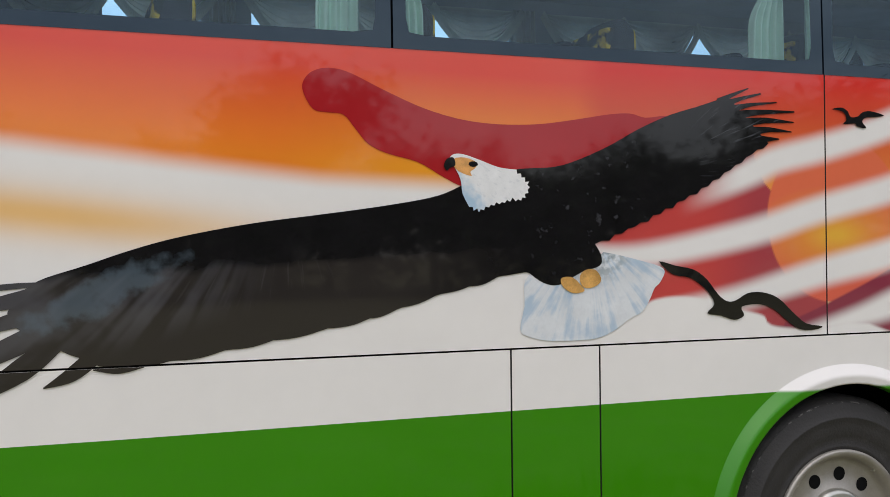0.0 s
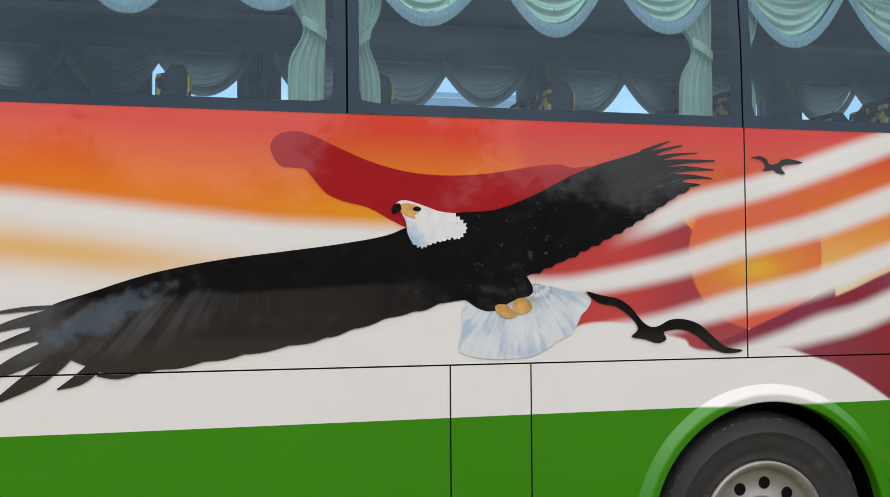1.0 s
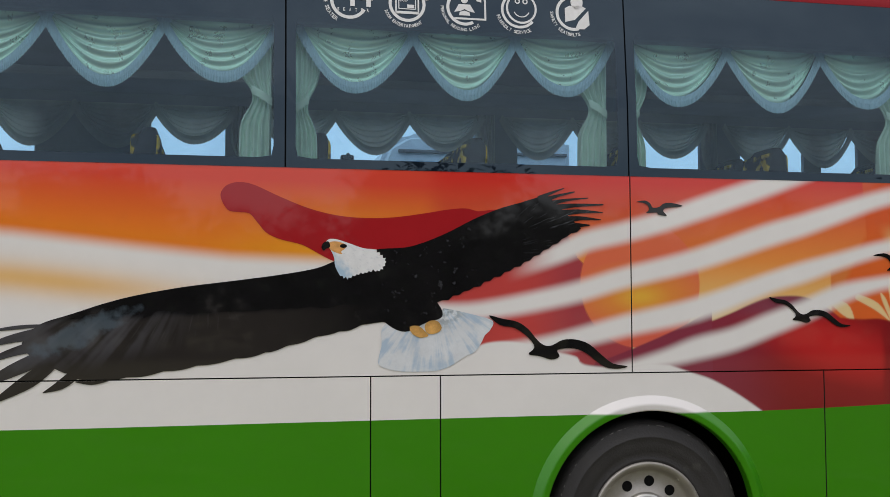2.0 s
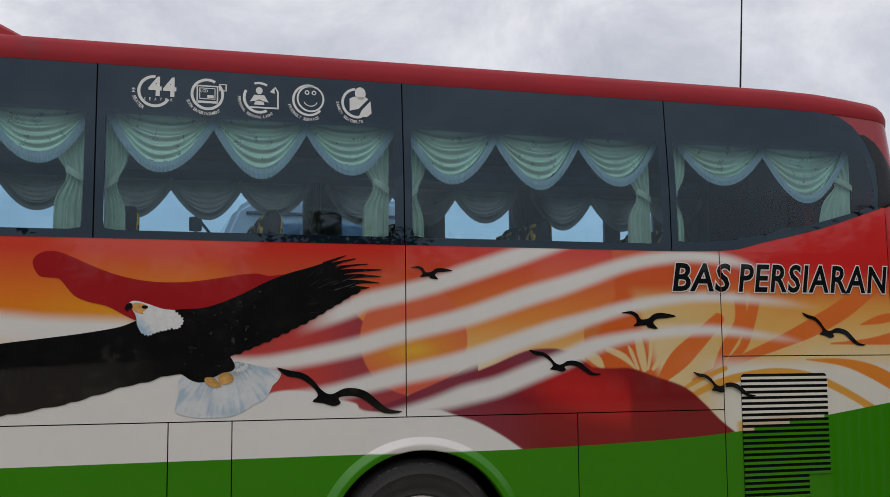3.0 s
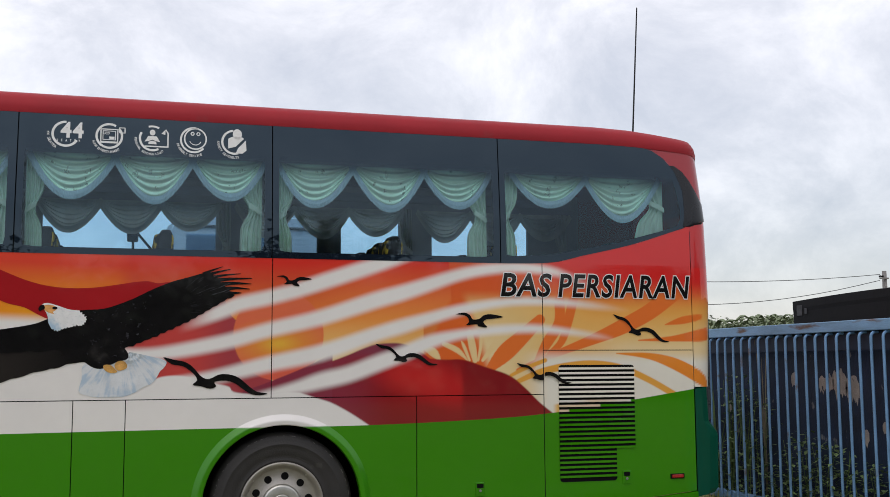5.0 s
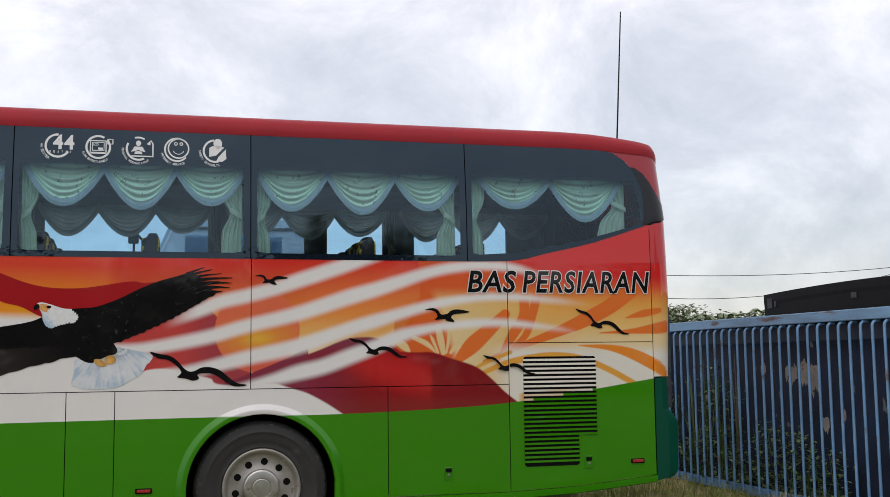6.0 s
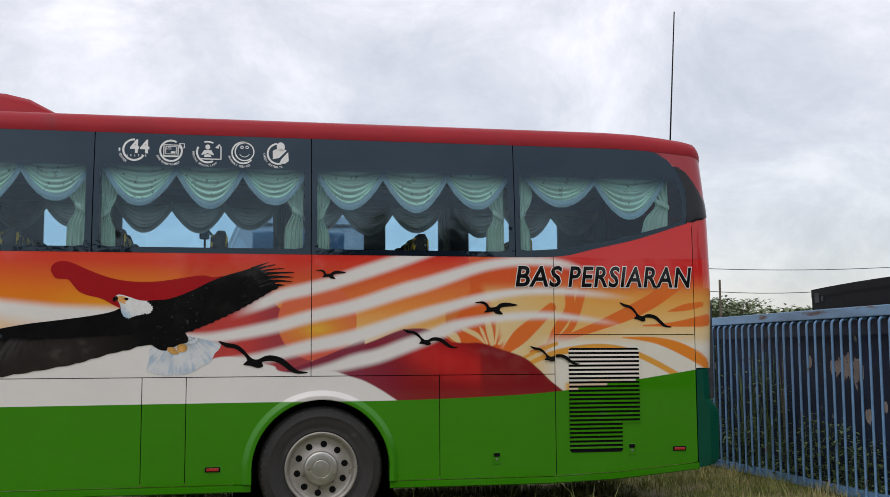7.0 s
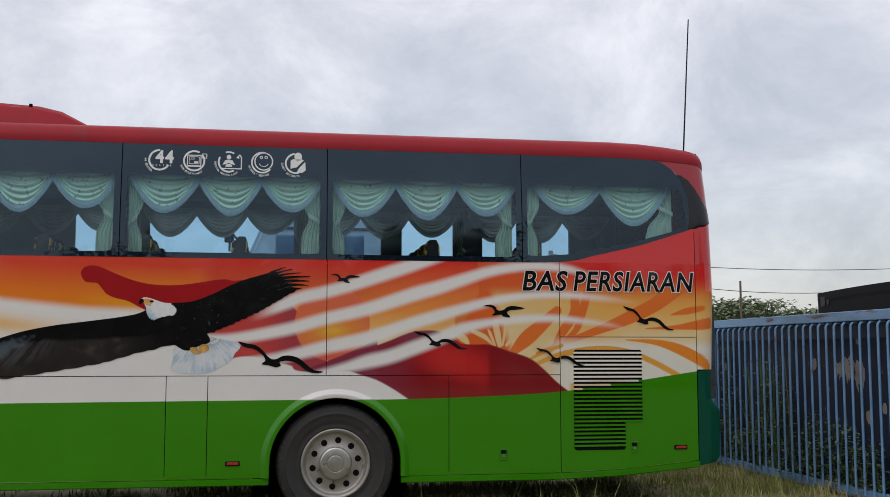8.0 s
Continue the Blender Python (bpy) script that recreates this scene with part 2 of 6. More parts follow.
M_TRUCK = mat("pale_truck_paint", (0.48, 0.52, 0.56), 0.4, vary=0.12, scale=2.0, coat=0.5)
M_WEED = mat("weed_green", (0.125, 0.195, 0.07), 0.6, vary=0.5, scale=4.0)
M_DRYSTALK = mat("dry_stalk", (0.20, 0.18, 0.13), 0.8, vary=0.3, scale=8.0)
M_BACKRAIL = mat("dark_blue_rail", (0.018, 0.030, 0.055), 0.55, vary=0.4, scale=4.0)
M_PATCH = mat("faded_grey", (0.07, 0.075, 0.08), 0.7, vary=0.4, scale=18.0)
M_PEELED = mat("bare_board", (0.36, 0.32, 0.29), 0.85, vary=0.3, scale=7.0, bump=0.4, bump_scale=50, stain=((0.05, 0.055, 0.07), 11.0, 0.60))
M_POLE = mat("weathered_concrete", (0.20, 0.19, 0.18), 0.85, vary=0.2, scale=3.0)
M_CABLE = mat("cable_sheath", (0.06, 0.06, 0.065), 0.6, vary=0.1, scale=3.0)
M_SKIP = mat("black_steel", (0.007, 0.0075, 0.009), 0.6, vary=0.35, scale=2.0, bump=0.2, bump_scale=12, spec=0.25, stain=((0.06, 0.055, 0.05), 2.6, 0.66))
M_GROUND = mat("earth_and_turf", (0.19, 0.18, 0.075), 0.95, vary=0.35, scale=1.2, bump=0.9, bump_scale=14, stain=((0.23, 0.19, 0.12), 1.6, 0.56))
M_GRASS = mat("grass_blade", (0.24, 0.265, 0.07), 0.7, vary=0.5, scale=2.5, stain=((0.44, 0.38, 0.18), 2.0, 0.55))
M_LEAF = mat("tree_leaf", (0.045, 0.075, 0.025), 0.6, vary=0.4, scale=4.0)
M_LEAF2 = mat("shrub_leaf", (0.17, 0.21, 0.115), 0.6, vary=0.45, scale=0.8)
M_BARK = mat("bark", (0.10, 0.08, 0.06), 0.9, vary=0.3, scale=9.0, bump=0.6, bump_scale=30)
M_GLASS = glass("tinted_window_glass", (0.80, 0.92, 0.95), 1.0, (2.92, 3.06))
M_FARGLASS = glass("far_window_glass", (0.72, 0.88, 0.99))


def translucent(m, share, tint):
    """Let part of the light pass through a cloth."""
    n, l = m.node_tree.nodes, m.node_tree.links
    out, solid = n["Material Output"], n["Principled BSDF"]
    tr, mix = n.new("ShaderNodeBsdfTranslucent"), n.new("ShaderNodeMixShader")
    tr.inputs["Color"].default_value = (*tint, 1)
    mix.inputs["Fac"].default_value = share
    l.new(solid.outputs["BSDF"], mix.inputs[1])
    l.new(tr.outputs["BSDF"], mix.inputs[2])
    l.new(mix.outputs["Shader"], out.inputs["Surface"])


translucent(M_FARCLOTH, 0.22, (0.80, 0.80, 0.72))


# ---- the painted side: colours by place on the coach ----
SEAM_Z, A_X, B_X, C_X, MID_Z, BAND_Z, TOP_Z = 1.256, 0.0, 2.132, 3.452, 1.601, 2.283, 3.292
GREEN_LINE = [(-2.7, 1.033), (-0.491, 1.044), (0.712, 1.045), (1.664, 1.073), (2.196, 1.11), (2.737, 1.18), (3.57, 1.302)]
STRIPES = [
    [(-0.66, 1.765, 0.035)] + [(-0.352, 1.892, 0.058), (-0.236, 1.941, 0.059), (-0.039, 1.987, 0.06), (0.161, 2.041, 0.06), (0.364, 2.109, 0.065), (0.571, 2.178, 0.065), (0.781, 2.248, 0.062), (1.039, 2.334, 0.051)],
    [(-1.04, 1.600, 0.018)] + [(-0.802, 1.581, 0.049), (-0.348, 1.662, 0.059), (-0.036, 1.749, 0.06), (0.366, 1.846, 0.064), (0.781, 1.98, 0.069), (0.995, 2.041, 0.066), (1.212, 2.111, 0.059), (1.433, 2.182, 0.051), (1.657, 2.229, 0.047), (1.931, 2.252, 0.043), (2.257, 2.219, 0.035), (2.587, 2.107, 0.013)],
    [(-0.721, 1.364, 0.046), (-0.42, 1.41, 0.053), (-0.033, 1.501, 0.063), (0.367, 1.586, 0.068), (0.781, 1.723, 0.061), (0.994, 1.785, 0.062), (1.21, 1.848, 0.05), (1.43, 1.908, 0.046), (1.653, 1.953, 0.038), (1.88, 1.981, 0.035), (2.111, 1.987, 0.034), (2.345, 1.977, 0.03), (2.63, 1.95, 0.027), (2.872, 1.921, 0.009)],
    [(-0.108, 1.275, 0.015), (0.168, 1.326, 0.047), (0.369, 1.379, 0.067), (0.573, 1.425, 0.068), (0.781, 1.5, 0.069), (0.993, 1.576, 0.065), (1.208, 1.666, 0.058), (1.428, 1.72, 0.041), (1.65, 1.75, 0.038), (1.876, 1.768, 0.038), (2.106, 1.769, 0.034), (2.339, 1.748, 0.026), (2.575, 1.718, 0.021), (2.718, 1.693, 0.009)],
]
SWEEPS = {  # orange swirls round the rising sun
    "red": [[(1.916, 1.447, 0.013), (2.1, 1.522, 0.021), (2.335, 1.606, 0.03), (2.574, 1.692, 0.043), (2.818, 1.789, 0.061), (3.068, 1.914, 0.066), (3.3, 2.082, 0.072)],
            [(2.185, 1.573, 0.022), (2.29, 1.671, 0.03), (2.351, 1.843, 0.039), (2.403, 2.039, 0.04)],
            [(1.668, 1.441, 0.025), (1.805, 1.574, 0.067), (1.943, 1.692, 0.06), (2.108, 1.841, 0.042)],
            [(2.03, 1.438, 0.009), (2.159, 1.649, 0.042), (2.27, 1.821, 0.043), (2.275, 1.994, 0.044)]],
    "deep": [[(3.203, 1.808, 0.004), (3.365, 1.845, 0.031), (3.529, 1.873, 0.023)],
             [(2.961, 1.68, 0.005), (3.258, 1.693, 0.022), (3.512, 1.72, 0.049), (3.625, 1.734, 0.054)]],
    "orange": [[(2.762, 1.575, 0.004), (3.054, 1.552, 0.026), (3.299, 1.481, 0.049), (3.546, 1.355, 0.053), (3.594, 1.315, 0.044)]],
    "amber": [[(1.891, 1.347, 0.017), (2.098, 1.429, 0.025), (2.332, 1.474, 0.03), (2.568, 1.494, 0.026), (2.807, 1.458, 0.026), (3.047, 1.36, 0.026), (3.264, 1.244, 0.026)],
              [(1.861, 1.406, 0.013), (1.985, 1.463, 0.016), (2.147, 1.522, 0.017)]],
}
SPIKES = [[(1.505, 1.525, 0.004), (1.426, 1.6, 0.021), (1.317, 1.65, 0.017)],
          [(1.522, 1.525, 0.009), (1.479, 1.629, 0.013), (1.458, 1.67, 0.004)],
          [(1.567, 1.524, 0.02), (1.546, 1.629, 0.03), (1.525, 1.733, 0.025)],
          [(1.593, 1.524, 0.008), (1.613, 1.629, 0.013), (1.618, 1.712, 0.012)],
          [(1.629, 1.524, 0.012), (1.716, 1.628, 0.025), (1.808, 1.734, 0.034)],
          [(1.285, 1.526, 0.008), (1.229, 1.588, 0.033), (1.143, 1.629, 0.008)]]
HILL_TOP = [(1.207, 1.538), (1.338, 1.53), (1.469, 1.529), (1.646, 1.474), (1.847, 1.406), (1.981, 1.304), (2.093, 1.197), (2.215, 1.103)]
MOUND_TOP = [(0.458, 1.526), (0.573, 1.569), (0.697, 1.621), (0.802, 1.65), (0.972, 1.654), (1.1, 1.609), (1.207, 1.538)]
MOUND_LOW = [(-0.206, 1.308), (-0.031, 1.368), (0.247, 1.479), (0.441, 1.578)]
WHITE_BANK = [(0.208, 1.294), (0.329, 1.253), (0.451, 1.212), (0.595, 1.134), (0.731, 1.044)]
WHITE_LEFT = [(-0.854, 1.385), (-0.789, 1.413), (-0.698, 1.423), (-0.593, 1.415), (-0.46, 1.378), (-0.312, 1.344), (-0.285, 1.314), (-0.231, 1.295), (-0.051, 1.279)]


def along(points, x, k=1, ends=None):
    p = spline(points, 6)
    return np.interp(x, p[:, 0], p[:, k], *(ends or (p[0, k], p[-1, k])))


def ribbon(x, z, points, soft):
    """Cover of a tapering band that follows control points (x, z, half width)."""
    p = spline(points, 5)
    best = np.full(x.shape, -9.0)
    for a, b in zip(p[:-1], p[1:]):
        d = b[:2] - a[:2]
        t = np.clip(((x - a[0]) * d[0] + (z - a[1]) * d[1]) / max(d @ d, 1e-9), 0, 1)
        gap = np.hypot(x - a[0] - t * d[0], z - a[1] - t * d[1])
        best = np.maximum(best, a[2] + (b[2] - a[2]) * t - gap)
    return sm(-soft, soft, best)


def over(base, colour, cover):
    return base + (np.array(colour) - base) * cover[..., None]


def blend(t, *stops):
    """Colours between stops of (place, colour)."""
    s = [p for p, _ in stops]
    return np.stack([np.interp(t, s, [c[k] for _, c in stops]) for k in range(3)], -1)


WHITE, CREAM = (0.775, 0.745, 0.71), (0.76, 0.57, 0.30)
RED, ORANGE = (0.64, 0.034, 0.023), (0.80, 0.195, 0.020)
GREENC = (0.036, 0.235, 0.001)


def mural(x, z):
    """The airbrushed sunset on the side of the coach, without the green."""
    # the forward sky: red over orange, a white streak, tan, white
    streak = np.interp(x, [-8.5, -3.05, -2.5, -2.05, -1.6, -1.2], [2.2, 1.905, 1.845, 1.80, 1.785, 1.775])
    d = z - streak
    warm = np.interp(x, [-3.0, -2.2, -1.65], [0.0, 0.10, 0.55])
    low = np.array(ORANGE) + (np.array((0.78, 0.40, 0.02)) - np.array(ORANGE)) * warm[..., None]
    reach = np.interp(x, [-3.0, -1.8], [0.25, 0.33])
    t = np.clip((d - 0.10) / reach, 0, 1)[..., None]
    c = low * (1 - t) + np.array((0.68, 0.062, 0.034)) * t
    c = over(c, WHITE, 1 - sm(0.0, 0.085, d))
    c = over(c, (0.80, 0.45, 0.14), 0.9 * np.exp(-((d + 0.165) / 0.075) ** 2) * sm(-1.7, -2.9, x))
    # the aft sky
    aft = blend(z, (1.55, CREAM), (1.68, (0.76, 0.42, 0.13)), (1.84, (0.77, 0.27, 0.06)), (1.97, (0.74, 0.19, 0.05)), (2.12, (0.70, 0.11, 0.04)), (2.28, RED))
    left = blend(z, (1.95, (0.68, 0.15, 0.04)), (2.12, (0.62, 0.075, 0.032)), (2.25, RED))
    aft = aft + (left - aft) * sm(0.75, 0.15, x)[..., None] * sm(1.85, 1.95, z)[..., None]
    facet = sm(1.372, 1.384, x + 0.06 * (z - 2.0)) * sm(2.35, 1.9, x)
    aft = over(aft, (0.68, 0.105, 0.026), 0.8 * facet)
    facet2 = sm(1.150, 1.16, x) * sm(1.40, 1.39, x) * sm(1.845, 1.835, z + 0.25 * np.abs(x - 1.32))
    aft = over(aft, (0.62, 0.14, 0.03), 0.75 * facet2)
    # the rising sun
    r = np.hypot(x - 1.58, (z - 1.44) * 1.1)
    glow = blend(r, (0.1, (0.76, 0.60, 0.33)), (0.55, (0.74, 0.50, 0.20)), (0.9, (0.77, 0.43, 0.12)), (1.3, (0.76, 0.34, 0.07)), (1.9, (0.72, 0.24, 0.045)))
    far = blend(z, (1.62, CREAM), (1.74, (0.77, 0.48, 0.16)), (1.9, (0.76, 0.36, 0.08)), (2.05, (0.73, 0.25, 0.045)))
    glow = glow + (far - glow) * sm(2.2, 2.9, x)[..., None]
    glow = over(glow, (0.70, 0.130, 0.026), sm(1.72, 1.62, x + 0.35 * (z - 1.5)))
    aft = aft + (glow - aft) * (sm(1.42, 1.47, x + 0.5 * (1.9 - z) + 0.12) * sm(2.08, 1.92, z + 0.0 * x))[..., None]
    for p in SPIKES:
        aft = over(aft, (0.75, 0.55, 0.27), ribbon(x, z, p, 0.004))
    for key, tone in (("red", (0.74, 0.165, 0.032)), ("deep", (0.74, 0.17, 0.030))):
        for p in SWEEPS[key]:
            aft = over(aft, tone, ribbon(x, z, p, 0.005))
    aft = over(aft, (0.63, 0.022, 0.020), sm(2.0, 2.6, x) * sm(2.02, 2.22, z + 0.05 * (x - 3)))
    aft = over(aft, (0.74, 0.70, 0.60), sm(1.62, 1.50, z + 0.02 * (x - 2.5)) * sm(1.9, 2.2, x))
    aft = over(aft, (0.76, 0.24, 0.028), ribbon(x, z, SWEEPS["orange"][0], 0.005))
    for p in SWEEPS["amber"]:
        aft = over(aft, (0.72, 0.34, 0.055), ribbon(x, z, p, 0.005))
    aft = over(aft, (0.72, 0.42, 0.12), sm(1.185, 1.165, z - 0.09 * (x - 2.2)) * sm(2.2, 2.25, x) * sm(2.95, 2.5, x))
    # the big disc
    sx, sz = x - 0.052, z - 1.715
    disc = sm(0.336, 0.328, np.hypot(sx, sz))
    heart = np.hypot(sx / 1.25, (sz + 0.065) * 1.7)
    face = blend(heart, (0.02, (0.75, 0.40, 0.05)), (0.14, (0.73, 0.25, 0.05)), (0.34, (0.71, 0.15, 0.07)))
    face = over(face, (0.68, 0.12, 0.07), sm(1.56, 1.46, z))
    # the shadowed slopes in front of the disc
    left_red = over(np.broadcast_to(np.array((0.53, 0.062, 0.054)), c.shape), (0.33, 0.052, 0.065), sm(-0.6, -0.28, x) * 0.8)
    slope = (z < 2.01 - 0.10 * sm(-0.38, -0.28, x) - 0.9 * np.maximum(x + 0.36, 0)) & (x < 0)
    aft = aft + (left_red - aft) * slope[..., None]
    aft = aft + (face - aft) * disc[..., None]
    top = along(MOUND_LOW, x, 1, (1.3, 1.58))
    hill = sm(0.006, -0.006, z - top) * (x < 0.452)
    aft = over(aft, (0.24, 0.035, 0.06), hill)
    top2 = np.where(x < 1.207, along(MOUND_TOP, x), along(HILL_TOP, x, 1, (1.53, 0.9)))
    hill2 = sm(0.007, -0.007, z - top2) * (x >= 0.452)
    red = np.hypot((x - 1.16) / 0.56, (z - 1.385 + 0.27 * (x - 1.16)) / 0.19) + 0.8 * sm(1.44, 1.51, x)
    body = blend(red, (0.0, (0.54, 0.024, 0.022)), (0.5, (0.47, 0.020, 0.020)), (1.1, (0.27, 0.013, 0.015)), (2.0, (0.22, 0.012, 0.015)))
    body = over(body, (0.22, 0.05, 0.075), sm(1.50, 1.60, z) * sm(1.25, 1.0, x))
    body = over(body, (0.24, 0.030, 0.052), sm(0.95, 0.46, x) * 0.9)
    aft = aft + (body - aft) * hill2[..., None]
    # white streaks, soft from the airbrush
    for k, p in enumerate(STRIPES):
        q = np.array(p)
        q[:, 2] *= 0.86
        fade = sm(3.0, 2.2, x) if k != 1 else sm(2.7, 2.1, x)
        if k == 0:
            fade = fade * sm(-0.70, -0.38, x)
        aft = over(aft, WHITE, ribbon(x, z, q, 0.030) * fade)
    # white ground under the slopes
    bank = np.where(x < -0.05, along(WHITE_LEFT, x), np.interp(x, [-0.05, 0.10, 0.208], [1.279, 1.30, 1.294]))
    bank = np.where(x > 0.208, along(WHITE_BANK, x, 1, (1.294, 0.6)), bank)
    aft = over(aft, WHITE, sm(0.008, -0.008, z - bank) * (x < 0.75))
    # joined behind the spread wings
    edge = -1.05 + 0.0 * x
    k = sm(-0.08, 0.08, x - edge)
    return np.clip(1.05 * (c * (1 - k[..., None]) + aft * k[..., None]), 0.005, 0.82)


def side_y(z):
    """The side stands upright to the windows and leans in above them."""
    return np.interp(z, [0, 2.29, 2.67, 3.3], [0, 0.0, 0.008, 0.06])


def painted(name, columns, low, high, parent, label, rows_per=0.006, y=0.0, depth=0.018, paint=mural):
    """A panel of the side between two height curves, green below the green line, its edges turned in."""
    verts, faces, tone = [], [], []
    x = np.asarray(columns, float)
    zl, zh = low(x), high(x)
    g = np.clip(along(GREEN_LINE, x), zl, zh)
    for a, b, green in ((zl, g, True), (g, zh, False)):
        span = float((b - a).max())
        if span < 0.002:
            continue
        n = 2 if green else max(int(span / rows_per), 2)
        t = np.linspace(0, 1, n + 1)
        Z = a[None, :] + (b - a)[None, :] * t[:, None]
        X = np.broadcast_to(x, Z.shape)
        base = len(verts)
        colour = np.broadcast_to(np.array(GREENC), (*Z.shape, 3)) if green else paint(X, Z)
        Y = side_y(Z) + y
        verts += np.stack([X, Y, Z], -1).reshape(-1, 3).tolist()
        tone.append(colour.reshape(-1, 3))
        m = len(x)
        for i in range(n):
            faces += [(base + i * m + j, base + i * m + j + 1, base + (i + 1) * m + j + 1, base + (i + 1) * m + j) for j in range(m - 1)]
    # returned edges
    def lip(pa):
        base = len(verts)
        for p in pa:
            verts.append(p)
            verts.append((p[0], p[1] + depth, p[2]))
        tone.append(np.broadcast_to(np.array((0.05, 0.05, 0.05)), (2 * len(pa), 3)))
        faces.extend((base + 2 * i, base + 2 * i + 1, base + 2 * i + 3, base + 2 * i + 2) for i in range(len(pa) - 1))
    lip([(a, float(side_y(b)) + y, b) for a, b in zip(x, zl)])
    lip([(a, float(side_y(b)) + y, b) for a, b in zip(x, zh)])
    for k in (0, -1):
        lip([(x[k], float(side_y(h)) + y, h) for h in np.linspace(zl[k], zh[k], 3)])
    me = mesh_from(name, verts, faces)
    at = me.color_attributes.new("mural", "FLOAT_COLOR", "POINT")
    rgb = np.concatenate(tone)
    at.data.foreach_set("color", np.concatenate([rgb, np.ones((len(rgb), 1))], 1).astype(np.float32).ravel())
    return part(name, me, M_MURAL, parent, label)


bus = thing("coach_bus", "parked touring coach with red roof, sunset and eagle mural, green skirt", "bus", (0.0, 1.25, 0.0))


def const(v):
    return lambda x: np.full(np.shape(x), float(v))


def sill_top(x):
    return np.interp(x, [-9, 2.12, 2.72, 3.46], [0.378, 0.378, 0.402, 0.468])


ARCH_X, ARCH_Z, ARCH_R = 0.090, 0.485, 0.578
FRONT_X = -8.15
G = 0.0032


def fender_low(x):
    inside = np.abs(x - ARCH_X) < ARCH_R
    z = ARCH_Z + np.sqrt(np.clip(ARCH_R ** 2 - (x - ARCH_X) ** 2, 0, None))
    return np.where(inside, z, sill_top(x))


def band_low(x):
    return along([(1.3, BAND_Z)] + [(1.779, 2.281), (2.139, 2.291), (2.483, 2.359), (2.926, 2.461), (3.32, 2.586), (3.582, 2.666)][1:], x, 1, (BAND_Z, 2.67)) * (x > 1.3) + BAND_Z * (x <= 1.3)


fine = lambda a, b, s: np.linspace(a, b, max(int((b - a) / s), 2) + 1)
painted("side_panel", np.concatenate([fine(FRONT_X, -3.4, 0.1), fine(-3.36, -1.1, 0.012), fine(-1.094, A_X - G, 0.006)]), const(SEAM_Z + G), const(BAND_Z), bus,
        "side panel painted with orange sunset sky", 0.0055)
painted("side_panel", fine(A_X + G, B_X - G, 0.0055), const(SEAM_Z + G), band_low, bus, "side panel painted with sun and white streaks", 0.0055)
painted("engine_hatch", fine(B_X + G, C_X - G, 0.0055), const(MID_Z + G), band_low, bus, "upper rear hatch painted with orange rays", 0.0055)
painted("engine_hatch", fine(B_X + G, C_X - G, 0.0055), sill_top, const(MID_Z - G), bus, "lower rear hatch, swirls above green", 0.0055)
for a, b in ((FRONT_X, -6.2), (-6.2, -4.4), (-4.4, -1.370), (-1.370, -1.019)):
    painted("luggage_hatch", fine(a + G, b - G, 0.05), sill_top, const(SEAM_Z - G), bus, "white over green luggage hatch", 0.05)
angles = np.linspace(math.pi, 0, 60)
cols = np.concatenate([fine(-1.019 + G, ARCH_X - ARCH_R - 0.0005, 0.03), ARCH_X + ARCH_R * np.cos(angles), fine(ARCH_X + ARCH_R + 0.0005, 1.099 - G, 0.006)])
painted("fender_panel", np.unique(np.round(np.concatenate([cols, fine(0.2, 0.66, 0.006)]), 5)), fender_low, const(SEAM_Z - G), bus, "fender panel with round wheel opening", 0.006)
painted("luggage_hatch", fine(1.099 + G, B_X - G, 0.006), sill_top, const(SEAM_Z - G), bus, "dark red over green hatch", 0.006)
# sill under the hatches
for a, b in ((FRONT_X, ARCH_X - ARCH_R), (ARCH_X + ARCH_R, 3.46)):
    xs = fine(a, b, 0.15)
    bm = bmesh.new()
    rows = [[bm.verts.new((x, y, sill_top(x) - h)) for y, h in ((0.012, 0.006), (-0.004, 0.012), (-0.004, 0.060), (0.012, 0.068), (0.06, 0.068))] for x in xs]
    for r, q in zip(rows[:-1], rows[1:]):
        for k in range(4):
            bm.faces.new((r[k], q[k], q[k + 1], r[k + 1]))
    part("sill", bm, M_GREEN, bus, "green sill strip")

# dark structure behind the gaps, with the wheel opening left free
bm = bmesh.new()
for lo, hi in (((FRONT_X, 0.02, 0.40), (ARCH_X - ARCH_R - 0.02, 0.05, 2.24)), ((ARCH_X + ARCH_R + 0.02, 0.02, 0.40), (2.2, 0.05, 2.24)),
               ((2.2, 0.03, 0.47), (3.45, 0.05, 2.28)), ((ARCH_X - ARCH_R - 0.02, 0.02, 1.10), (ARCH_X + ARCH_R + 0.02, 0.05, 2.24)),
               ((FRONT_X + 0.2, 0.2, 0.42), (ARCH_X - 0.8, 2.3, 0.60)), ((ARCH_X + 0.8, 0.2, 0.46), (3.4, 2.3, 0.62)),
               ((ARCH_X - 0.72, 0.75, 0.06), (ARCH_X + 0.72, 0.80, 1.2)), ((ARCH_X - 0.72, 0.05, 1.1), (ARCH_X + 0.72, 0.8, 1.16)),
               ((ARCH_X - 0.70, 0.05, 0.45), (ARCH_X - 0.64, 0.8, 1.15)), ((ARCH_X + 0.64, 0.05, 0.45), (ARCH_X + 0.70, 0.8, 1.15))):
    add_box(bm, lo, hi)
part("chassis", bm, M_GAP, bus, "black chassis and wheel housing")

